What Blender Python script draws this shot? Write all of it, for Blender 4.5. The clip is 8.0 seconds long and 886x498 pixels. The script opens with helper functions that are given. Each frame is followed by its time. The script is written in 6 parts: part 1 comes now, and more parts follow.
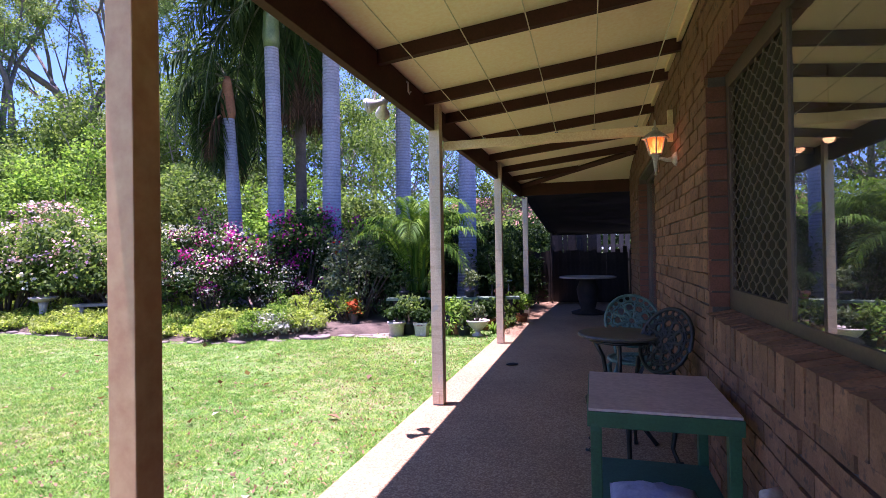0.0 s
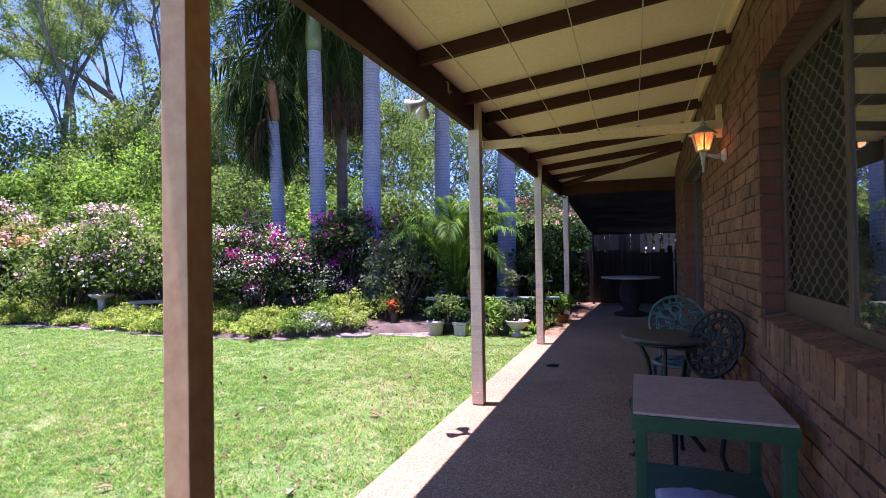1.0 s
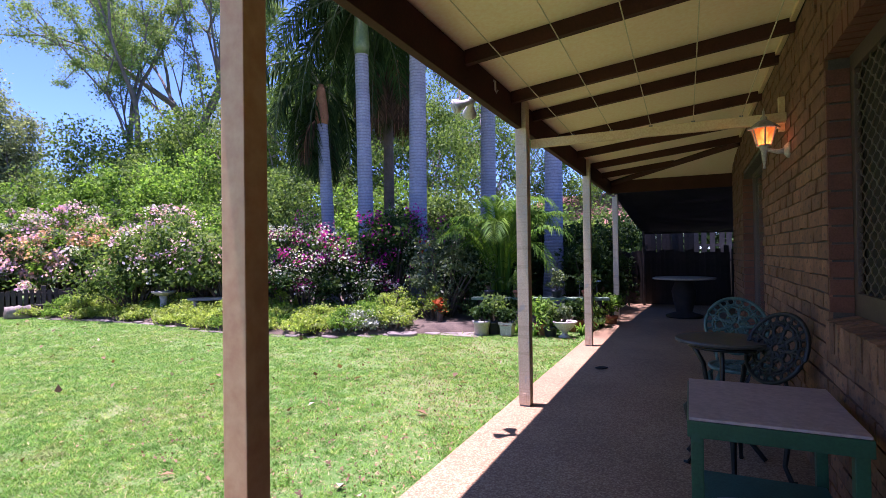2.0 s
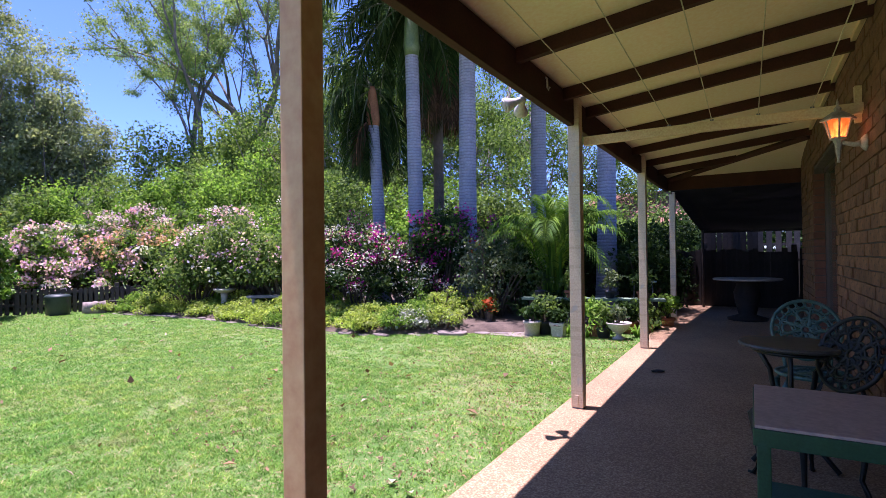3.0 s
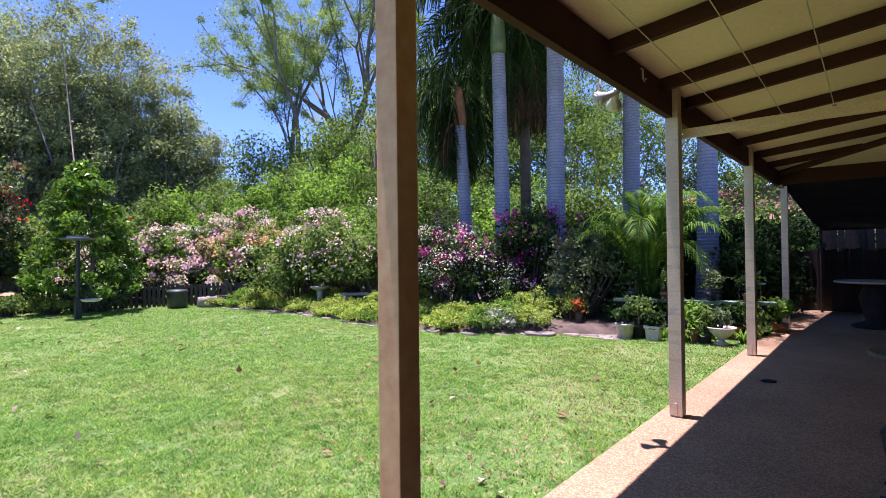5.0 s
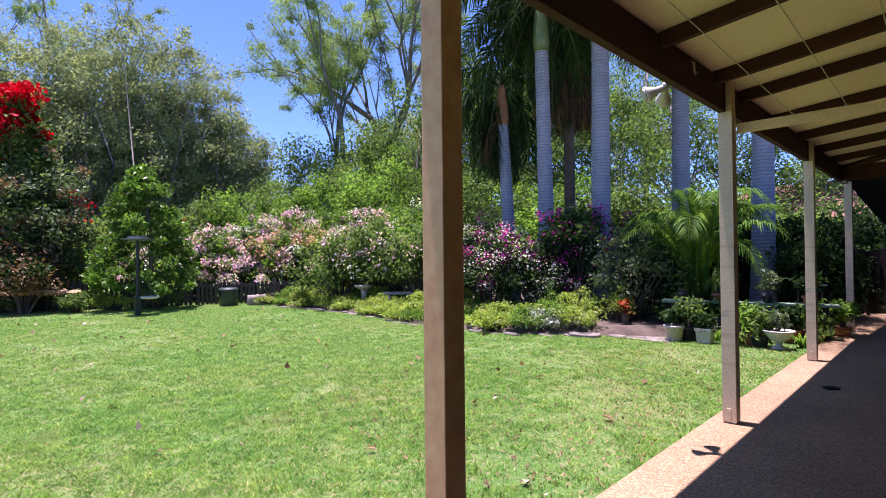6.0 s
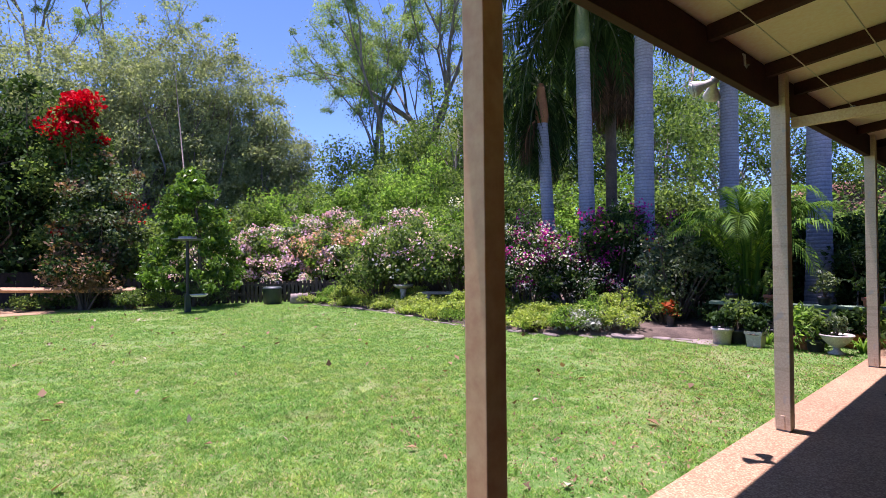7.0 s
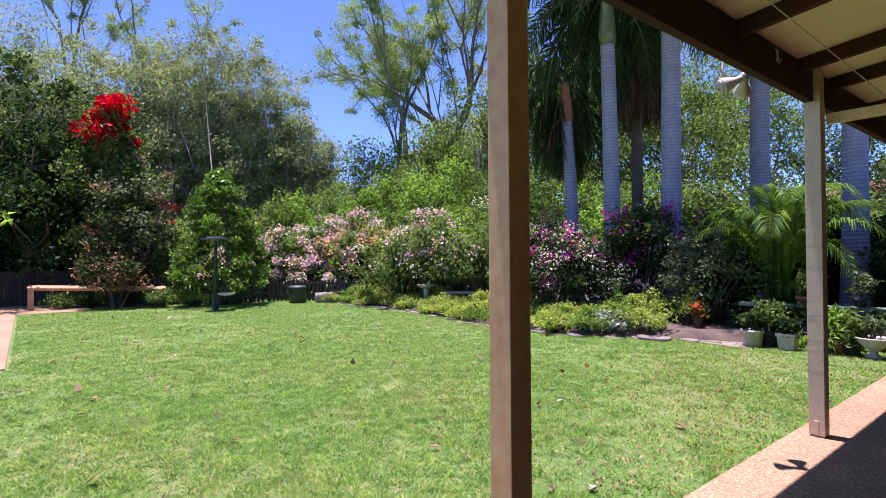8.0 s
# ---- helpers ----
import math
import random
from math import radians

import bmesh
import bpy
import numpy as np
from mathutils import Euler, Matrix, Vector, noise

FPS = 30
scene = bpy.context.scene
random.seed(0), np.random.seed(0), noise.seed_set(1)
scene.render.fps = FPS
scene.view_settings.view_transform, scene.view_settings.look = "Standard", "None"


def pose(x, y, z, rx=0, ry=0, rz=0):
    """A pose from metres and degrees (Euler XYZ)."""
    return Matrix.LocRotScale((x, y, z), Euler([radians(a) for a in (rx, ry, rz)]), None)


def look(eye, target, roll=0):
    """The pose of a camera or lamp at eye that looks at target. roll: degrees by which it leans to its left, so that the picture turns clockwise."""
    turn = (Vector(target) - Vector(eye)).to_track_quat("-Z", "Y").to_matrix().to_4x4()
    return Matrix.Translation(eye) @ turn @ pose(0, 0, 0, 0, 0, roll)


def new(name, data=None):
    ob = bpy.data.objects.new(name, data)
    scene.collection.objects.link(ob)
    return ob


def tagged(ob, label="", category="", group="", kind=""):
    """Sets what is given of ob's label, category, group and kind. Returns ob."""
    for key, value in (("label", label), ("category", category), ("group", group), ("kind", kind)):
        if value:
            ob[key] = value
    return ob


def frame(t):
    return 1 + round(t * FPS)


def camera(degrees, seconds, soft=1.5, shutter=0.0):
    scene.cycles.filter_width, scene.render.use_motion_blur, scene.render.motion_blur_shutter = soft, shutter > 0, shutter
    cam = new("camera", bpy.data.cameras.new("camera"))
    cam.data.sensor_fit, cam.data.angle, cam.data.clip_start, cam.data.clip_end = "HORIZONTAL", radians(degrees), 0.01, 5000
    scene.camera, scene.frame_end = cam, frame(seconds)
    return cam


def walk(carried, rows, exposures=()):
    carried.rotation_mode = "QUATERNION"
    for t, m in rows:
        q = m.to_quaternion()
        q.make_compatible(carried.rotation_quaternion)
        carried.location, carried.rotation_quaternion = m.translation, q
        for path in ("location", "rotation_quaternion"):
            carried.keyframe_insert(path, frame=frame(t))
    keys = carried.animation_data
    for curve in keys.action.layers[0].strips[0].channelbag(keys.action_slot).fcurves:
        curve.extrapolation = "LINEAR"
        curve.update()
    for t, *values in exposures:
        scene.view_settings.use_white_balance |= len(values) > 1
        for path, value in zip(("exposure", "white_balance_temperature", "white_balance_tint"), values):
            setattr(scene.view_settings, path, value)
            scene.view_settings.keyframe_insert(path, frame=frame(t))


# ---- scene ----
cam = camera(80.7, 8.0, soft=0.8)
PATH = [
    (0, pose(-0.044, 0.118, 1.250, 90.52, 0.92, 16.06)),
    (0.5, pose(-0.048, 0.116, 1.250, 90.54, 0.86, 18.19)),
    (1, pose(-0.052, 0.114, 1.250, 90.55, 0.84, 20.30)),
    (1.5, pose(-0.057, 0.112, 1.250, 90.57, 0.80, 22.56)),
    (3, pose(-0.072, 0.103, 1.250, 90.58, 0.69, 30.66)),
    (3.5, pose(-0.076, 0.100, 1.250, 90.60, 0.68, 32.77)),
    (4, pose(-0.080, 0.097, 1.250, 90.62, 0.67, 35.23)),
    (4.5, pose(-0.084, 0.094, 1.250, 90.62, 0.64, 37.63)),
    (6, pose(-0.095, 0.083, 1.250, 90.62, 0.59, 44.65)),
    (6.5, pose(-0.098, 0.079, 1.250, 90.63, 0.57, 46.71)),
    (7, pose(-0.101, 0.075, 1.250, 90.64, 0.53, 48.86)),
    (7.5, pose(-0.103, 0.073, 1.250, 90.63, 0.49, 50.37)),
    (8, pose(-0.104, 0.071, 1.250, 90.63, 0.43, 51.37)),
]
walk(cam, PATH, [(0, 1.92, 5680, 60), (1.5, 1.67, 5640, 55), (3.5, 1.45, 5720, 48), (6, 1.36, 5860, 44), (8, 1.24, 5920, 46)])

# ---- light ----
SUN_EL, SUN_FROM = 83.5, (-0.95, -0.26)
world = bpy.data.worlds.new("sky")
scene.world = world
world.use_nodes = True
wn = world.node_tree
sky = wn.nodes.new("ShaderNodeTexSky")
sky.sky_type = "NISHITA"
sky.sun_disc = False
sky.sun_elevation = radians(SUN_EL)
sky.sun_rotation = math.atan2(SUN_FROM[0], SUN_FROM[1])
sky.air_density, sky.dust_density, sky.ozone_density = 1.0, 0.0, 4.0
sky.altitude = 2500
balance = wn.nodes.new("ShaderNodeMix")
balance.data_type, balance.blend_type = "RGBA", "MULTIPLY"
balance.inputs[0].default_value = 1.0
balance.inputs[7].default_value = (0.81, 0.985, 1.06, 1)
wn.links.new(sky.outputs[0], balance.inputs[6])
wn.links.new(balance.outputs[2], wn.nodes["Background"].inputs[0])
wn.nodes["Background"].inputs[1].default_value = 0.095
sun_data = bpy.data.lights.new("sun", "SUN")
sun_data.energy, sun_data.angle, sun_data.color = 5.0, radians(0.55), (1.0, 0.94, 0.86)
sun = new("sun", sun_data)
c = math.cos(radians(SUN_EL))
n = math.hypot(*SUN_FROM)
sun.matrix_world = look((SUN_FROM[0] / n * c * 30, SUN_FROM[1] / n * c * 30, math.sin(radians(SUN_EL)) * 30), (0, 0, 0))


# ---- materials ----
def nodes_of(name):
    m = bpy.data.materials.new(name)
    m.use_nodes = True
    return m, m.node_tree, m.node_tree.nodes["Principled BSDF"]


def add(nt, kind, **values):
    node = nt.nodes.new(kind)
    for key, value in values.items():
        node.inputs[key].default_value = value
    return node


def coords(nt, which="Object"):
    return nt.nodes.new("ShaderNodeTexCoord").outputs[which]


def ramp(nt, source, stops):
    r = nt.nodes.new("ShaderNodeValToRGB")
    el = r.color_ramp.elements
    while len(el) < len(stops):
        el.new(0.5)
    for e, (at, col) in zip(el, stops):
        e.position, e.color = at, (*col, 1)
    nt.links.new(source, r.inputs[0])
    return r.outputs[0]


def blend(nt, fac, a, b, mode="MIX"):
    m = nt.nodes.new("ShaderNodeMix")
    m.data_type, m.blend_type = "RGBA", mode
    for socket, value in ((m.inputs[0], fac), (m.inputs[6], a), (m.inputs[7], b)):
        if isinstance(value, bpy.types.NodeSocket):
            nt.links.new(value, socket)
        elif isinstance(value, (int, float)):
            socket.default_value = value
        else:
            socket.default_value = (*value, 1)
    return m.outputs[2]


def tex(nt, scale, detail=4.0, rough=0.6, which="Object"):
    t = add(nt, "ShaderNodeTexNoise", Scale=scale, Detail=detail, Roughness=rough)
    nt.links.new(coords(nt, which), t.inputs["Vector"])
    return t.outputs[0]


def bump(nt, bs, height, strength=0.3, dist=0.01):
    b = add(nt, "ShaderNodeBump", Strength=strength, Distance=dist)
    nt.links.new(height, b.inputs["Height"])
    nt.links.new(b.outputs[0], bs.inputs["Normal"])


def surface(name, dark, light, scale=6.0, fine=60.0, rough=0.7, metal=0.0, relief=0.2, dist=0.004, spread=0.0, spots=None):
    """Two scales of colour change and a fine relief; spread varies whole objects, spots adds small marks of another colour."""
    m, nt, bs = nodes_of(name)
    big = tex(nt, scale)
    small = tex(nt, fine, 6.0)
    col = ramp(nt, big, ((0.3, dark), (0.7, light)))
    col = blend(nt, 0.35, col, ramp(nt, small, ((0.35, (0.25, 0.25, 0.25)), (0.65, (0.75, 0.75, 0.75)))), "OVERLAY")
    if spots:
        mask = ramp(nt, tex(nt, scale * 2.7, 3.0), ((0.58, (0, 0, 0)), (0.66, (1, 1, 1))))
        col = blend(nt, mask, col, spots)
    if spread:
        info = nt.nodes.new("ShaderNodeObjectInfo")
        hsv = nt.nodes.new("ShaderNodeHueSaturation")
        mp = add(nt, "ShaderNodeMapRange")
        mp.inputs["To Min"].default_value, mp.inputs["To Max"].default_value = 1 - spread, 1 + spread
        nt.links.new(info.outputs["Random"], mp.inputs[0])
        nt.links.new(mp.outputs[0], hsv.inputs["Value"])
        nt.links.new(col, hsv.inputs["Color"])
        col = hsv.outputs[0]
    nt.links.new(col, bs.inputs["Base Color"])
    bs.inputs["Roughness"].default_value, bs.inputs["Metallic"].default_value = rough, metal
    bump(nt, bs, small, relief, dist)
    return m


def leafy(name, tones, through_light=0.35, rough=0.45, patch=0.5, spec=0.35, swing=0.62):
    """Leaves: a tone for each leaf, slow change over the crown, and light through the blade."""
    m, nt, bs = nodes_of(name)
    geo = nt.nodes.new("ShaderNodeNewGeometry")
    k = len(tones)
    col = ramp(nt, geo.outputs["Random Per Island"], [(i / max(1, k - 1), t) for i, t in enumerate(tones)])
    slow = ramp(nt, tex(nt, patch, 2.0), ((0.3, (swing, swing, swing)), (0.7, (1.25, 1.25, 1.15))))
    col = blend(nt, 1.0, col, slow, "MULTIPLY")
    nt.links.new(col, bs.inputs["Base Color"])
    bs.inputs["Roughness"].default_value = rough
    bs.inputs["Specular IOR Level"].default_value = spec
    tr = nt.nodes.new("ShaderNodeBsdfTranslucent")
    nt.links.new(blend(nt, 1.0, col, (1.25, 1.3, 0.6), "MULTIPLY"), tr.inputs[0])
    mix = add(nt, "ShaderNodeMixShader", Fac=through_light)
    nt.links.new(bs.outputs[0], mix.inputs[1])
    nt.links.new(tr.outputs[0], mix.inputs[2])
    nt.links.new(mix.outputs[0], nt.nodes["Material Output"].inputs[0])
    return m


def worn_post(name, dark, light, *rest, **more):
    """Old paint with fine level cracks at uneven heights."""
    m = surface(name, dark, light, *rest, **more)
    nt = m.node_tree
    bs = nt.nodes["Principled BSDF"]
    stretch = nt.nodes.new("ShaderNodeMapping")
    stretch.inputs["Scale"].default_value = (0.15, 0.15, 7.0)
    nt.links.new(coords(nt), stretch.inputs["Vector"])
    t = add(nt, "ShaderNodeTexNoise", Scale=1.0, Detail=2.0)
    nt.links.new(stretch.outputs[0], t.inputs["Vector"])
    lines = ramp(nt, t.outputs[0], ((0.492, (1, 1, 1)), (0.498, (0.86, 0.83, 0.79)), (0.502, (0.86, 0.83, 0.79)), (0.508, (1, 1, 1))))
    old = bs.inputs["Base Color"].links[0].from_socket
    nt.links.new(blend(nt, 1.0, old, lines, "MULTIPLY"), bs.inputs["Base Color"])
    return m


CREAM_POST = surface("cream_post_paint", (0.67, 0.385, 0.19), (0.72, 0.43, 0.22), 1.5, 14, 0.55, relief=0.04)
CREAM_TRIM = surface("cream_trim_paint", (0.66, 0.49, 0.25), (0.74, 0.56, 0.30), 5, 70, 0.5, relief=0.1)
WHITE_POST = worn_post("weathered_white_paint", (0.60, 0.465, 0.305), (0.69, 0.55, 0.375), 4, 80, 0.55, relief=0.25, spots=(0.52, 0.46, 0.38))
CEILING = surface("cream_ceiling_sheet", (0.87, 0.69, 0.43), (0.89, 0.73, 0.48), 1.2, 40, 0.6, relief=0.05)
BROWN = surface("brown_timber_paint", (0.042, 0.011, 0.006), (0.064, 0.018, 0.010), 5, 80, 0.9, relief=0.2)
STONE_DUST = surface("mortar", (0.055, 0.046, 0.038), (0.095, 0.08, 0.066), 12, 140, 0.95, relief=0.5)
BRICK = surface("clay_brick", (0.14, 0.064, 0.032), (0.25, 0.122, 0.062), 9, 110, 0.85, relief=0.5, dist=0.006, spread=0.28, spots=(0.10, 0.055, 0.036))
BRICK_RED = surface("red_clay_brick", (0.11, 0.04, 0.022), (0.16, 0.06, 0.034), 9, 110, 0.8, relief=0.5, dist=0.006, spread=0.2)
FRAME = surface("bronze_window_frame", (0.065, 0.042, 0.028), (0.09, 0.06, 0.042), 4, 60, 0.5, 0.0, relief=0.05)
GRILLE = surface("brass_coloured_screen_mesh", (0.10, 0.082, 0.055), (0.16, 0.13, 0.09), 8, 60, 0.45, 0.4, relief=0.05)
# the unlit room's dimness is put into this plaster colour
DIMMED_PLASTER = surface("plaster_coloured_dim", (0.05, 0.045, 0.04), (0.08, 0.07, 0.06), 2, 30, 0.8)
GREEN_PAINT = surface("green_table_paint", (0.010, 0.065, 0.026), (0.017, 0.095, 0.038), 6, 90, 0.45, relief=0.15, spots=(0.016, 0.09, 0.045))
TEAL_PAINT = surface("teal_table_paint", (0.018, 0.09, 0.065), (0.03, 0.13, 0.095), 6, 90, 0.5, relief=0.15)
LAMINATE = surface("pale_pink_laminate", (0.38, 0.30, 0.285), (0.45, 0.36, 0.34), 3, 40, 0.35, relief=0.04, spots=(0.35, 0.27, 0.25))
TEAL_IRON = surface("verdigris_cast_aluminium", (0.035, 0.10, 0.085), (0.09, 0.18, 0.155), 14, 90, 0.5, 0.1, relief=0.3)
DARK_IRON = surface("dark_green_cast_aluminium", (0.008, 0.010, 0.009), (0.016, 0.021, 0.018), 14, 90, 0.45, 0.2, relief=0.3)
CLOTH = surface("pale_lilac_cloth", (0.60, 0.58, 0.72), (0.72, 0.70, 0.80), 9, 80, 0.8, relief=0.3)
PLASTIC = surface("aged_white_plastic", (0.50, 0.47, 0.42), (0.60, 0.57, 0.51), 5, 60, 0.4, relief=0.05)
SHADE_CLOTH = surface("black_shade_cloth", (0.006, 0.006, 0.007), (0.014, 0.014, 0.015), 3, 160, 0.95, relief=0.2)
OLD_TIMBER = surface("weathered_grey_timber", (0.04, 0.03, 0.023), (0.085, 0.065, 0.05), 7, 60, 0.9, relief=0.5, spread=0.35)
# dark timber, lowered further: the verandah end's deep shade is in its colour
SHADED_TIMBER = surface("dark_timber_with_shade", (0.012, 0.0095, 0.0075), (0.026, 0.020, 0.016), 7, 60, 0.9, relief=0.5, spread=0.3)
YELLOW_TIMBER = surface("honey_timber_rail", (0.36, 0.20, 0.09), (0.48, 0.28, 0.13), 7, 60, 0.7, relief=0.3)
TERRACOTTA = surface("terracotta_pot", (0.30, 0.10, 0.05), (0.42, 0.16, 0.08), 9, 70, 0.85, relief=0.3)
WHITE_POT = surface("white_glazed_pot", (0.34, 0.31, 0.265), (0.43, 0.395, 0.34), 9, 70, 0.5, relief=0.15, spots=(0.55, 0.50, 0.42))
BLACK_POT = surface("black_plastic_pot", (0.02, 0.02, 0.022), (0.04, 0.04, 0.042), 9, 70, 0.5, relief=0.15)
BLUE_POT = surface("pale_blue_pot", (0.22, 0.33, 0.42), (0.32, 0.43, 0.52), 9, 70, 0.5, relief=0.15)
CONCRETE_ORN = surface("pale_garden_concrete", (0.30, 0.265, 0.22), (0.42, 0.38, 0.32), 9, 70, 0.9, relief=0.5)
STONE = surface("garden_stone", (0.13, 0.105, 0.09), (0.27, 0.22, 0.185), 8, 60, 0.9, relief=0.7, dist=0.01, spread=0.3)
SOIL = surface("garden_soil", (0.06, 0.042, 0.03), (0.13, 0.095, 0.065), 5, 50, 0.95, relief=0.8, dist=0.02)
METAL_GREY = surface("grey_metal", (0.12, 0.13, 0.14), (0.2, 0.21, 0.23), 8, 60, 0.45, 0.6, relief=0.1)
BIN_GREEN = surface("dark_green_plastic", (0.008, 0.02, 0.018), (0.015, 0.032, 0.028), 5, 50, 0.5)
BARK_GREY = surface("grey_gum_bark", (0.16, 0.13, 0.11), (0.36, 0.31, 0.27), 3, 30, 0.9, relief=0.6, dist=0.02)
# darker copy of the gum bark, with shade put into the colour
BARK_SHADED = surface("shaded_gum_bark", (0.10, 0.08, 0.07), (0.24, 0.20, 0.175), 3, 30, 0.9, relief=0.6, dist=0.02)
STEM = surface("brown_stems", (0.06, 0.045, 0.03), (0.13, 0.10, 0.07), 5, 40, 0.9, relief=0.5)


def palm_bark():
    """Grey bark with the uneven rings of fallen fronds; the blue of sky light is put into its colour."""
    m, nt, bs = nodes_of("ringed_palm_bark")
    wave = add(nt, "ShaderNodeTexWave", Scale=4.6, Distortion=1.6, Detail=2.0)
    wave.bands_direction = "Z"
    wave.inputs["Detail Scale"].default_value = 1.5
    nt.links.new(coords(nt), wave.inputs["Vector"])
    col = ramp(nt, tex(nt, 1.3), ((0.3, (0.19, 0.195, 0.23)), (0.7, (0.29, 0.30, 0.345))))
    col = blend(nt, 0.4, col, ramp(nt, wave.outputs[0], ((0.02, (0.25, 0.24, 0.24)), (0.22, (1, 1, 1)))), "MULTIPLY")
    col = blend(nt, 0.4, col, ramp(nt, tex(nt, 30, 6), ((0.35, (0.3, 0.3, 0.3)), (0.65, (0.7, 0.7, 0.7)))), "OVERLAY")
    nt.links.new(col, bs.inputs["Base Color"])
    bs.inputs["Roughness"].default_value = 0.85
    bump(nt, bs, wave.outputs[0], 0.5, 0.012)
    return m


PALM_BARK = palm_bark()
CROWNSHAFT = surface("green_crownshaft", (0.06, 0.10, 0.035), (0.12, 0.17, 0.06), 3, 30, 0.45, relief=0.1)
PALM_RIB = surface("dark_frond_rib", (0.05, 0.07, 0.025), (0.09, 0.11, 0.04), 6, 40, 0.6)
OLD_SHEATH = surface("rusty_frond_sheath", (0.20, 0.075, 0.03), (0.36, 0.16, 0.07), 3, 30, 0.8, relief=0.4)
ROOF_METAL = surface("pale_roof_sheet", (0.45, 0.42, 0.38), (0.55, 0.52, 0.48), 1, 20, 0.5, 0.2)
ROOF_TILE = surface("red_roof_tile", (0.17, 0.075, 0.045), (0.26, 0.12, 0.075), 3, 20, 0.8, relief=0.4)
RENDER_WALL = surface("pale_rendered_wall", (0.5, 0.46, 0.4), (0.6, 0.56, 0.5), 2, 30, 0.85)
ROPE = surface("cream_cord", (0.55, 0.48, 0.30), (0.65, 0.58, 0.38), 20, 90, 0.7)

L_GUM = leafy("gum_leaves", ((0.18, 0.225, 0.135), (0.23, 0.28, 0.165), (0.27, 0.315, 0.19), (0.31, 0.35, 0.225)), 0.5, 0.6, 0.35, 0.2)
L_GUM_FRESH = leafy("fresh_gum_leaves", ((0.11, 0.18, 0.065), (0.16, 0.25, 0.09), (0.22, 0.31, 0.12), (0.28, 0.36, 0.16)), 0.45, 0.6, 0.35, 0.15)
L_BRIGHT = leafy("fresh_leaves", ((0.08, 0.175, 0.028), (0.13, 0.26, 0.041), (0.19, 0.34, 0.056), (0.26, 0.41, 0.09)), 0.5, 0.6, 0.5, 0.12)
L_MID = leafy("shrub_leaves", ((0.055, 0.105, 0.028), (0.095, 0.165, 0.044), (0.14, 0.225, 0.062), (0.20, 0.28, 0.09)), 0.5, 0.6, 0.5, 0.12)
L_DARK = leafy("deep_green_leaves", ((0.018, 0.042, 0.014), (0.032, 0.070, 0.021), (0.055, 0.105, 0.032)), 0.35, 0.6, 0.5, 0.1)
L_PALM = leafy("palm_leaflets", ((0.020, 0.044, 0.017), (0.038, 0.074, 0.026), (0.065, 0.115, 0.036)), 0.35, 0.7, 0.6, 0.08)
L_ARECA = leafy("bright_palm_leaflets", ((0.04, 0.11, 0.014), (0.085, 0.195, 0.021), (0.175, 0.30, 0.032)), 0.4, 0.6, 0.8, 0.12)
L_GREY = leafy("silver_leaves", ((0.24, 0.29, 0.22), (0.36, 0.40, 0.33), (0.50, 0.53, 0.47)), 0.2, 0.6, 1.5)
L_CITRUS = leafy("glossy_citrus_leaves", ((0.04, 0.105, 0.014), (0.085, 0.185, 0.025), (0.17, 0.30, 0.04)), 0.4, 0.35, 0.9, 0.4)
L_SAGE = leafy("sage_leaves", ((0.075, 0.12, 0.055), (0.12, 0.17, 0.08), (0.18, 0.23, 0.115)), 0.35, 0.5, 1.0)
L_BED = leafy("groundcover_leaves", ((0.17, 0.26, 0.045), (0.27, 0.38, 0.065), (0.35, 0.46, 0.09), (0.42, 0.50, 0.13)), 0.5, 0.5, 0.9)
L_DRY = leafy("dry_leaves", ((0.10, 0.06, 0.03), (0.20, 0.12, 0.06), (0.30, 0.19, 0.10)), 0.2, 0.7, 1.0)
L_SKIRT = leafy("dead_palm_leaflets", ((0.035, 0.022, 0.013), (0.075, 0.046, 0.027), (0.14, 0.085, 0.05)), 0.2, 0.8, 1.0, 0.1)
F_WHITE = leafy("white_bracts", ((0.62, 0.58, 0.60), (0.72, 0.69, 0.70), (0.80, 0.78, 0.77)), 0.4, 0.6, 2.0, 0.1)
F_PINK = leafy("pale_pink_bracts", ((0.62, 0.33, 0.52), (0.72, 0.47, 0.66), (0.80, 0.64, 0.76)), 0.4, 0.6, 1.2, 0.1)
F_PEACH = leafy("peach_bracts", ((0.55, 0.27, 0.17), (0.62, 0.38, 0.28), (0.70, 0.52, 0.43)), 0.4, 0.6, 1.2, 0.1)
F_MAGENTA = leafy("magenta_bracts", ((0.36, 0.02, 0.20), (0.50, 0.04, 0.33), (0.42, 0.05, 0.42)), 0.4, 0.6, 1.5, 0.1)
F_RED = leafy("red_bracts", ((0.42, 0.002, 0.006), (0.52, 0.003, 0.010), (0.60, 0.008, 0.016)), 0.3, 0.6, 1.5, 0.1)
F_ORANGE = leafy("orange_leaves", ((0.34, 0.06, 0.015), (0.46, 0.12, 0.03)), 0.3, 0.6, 1.5, 0.1)


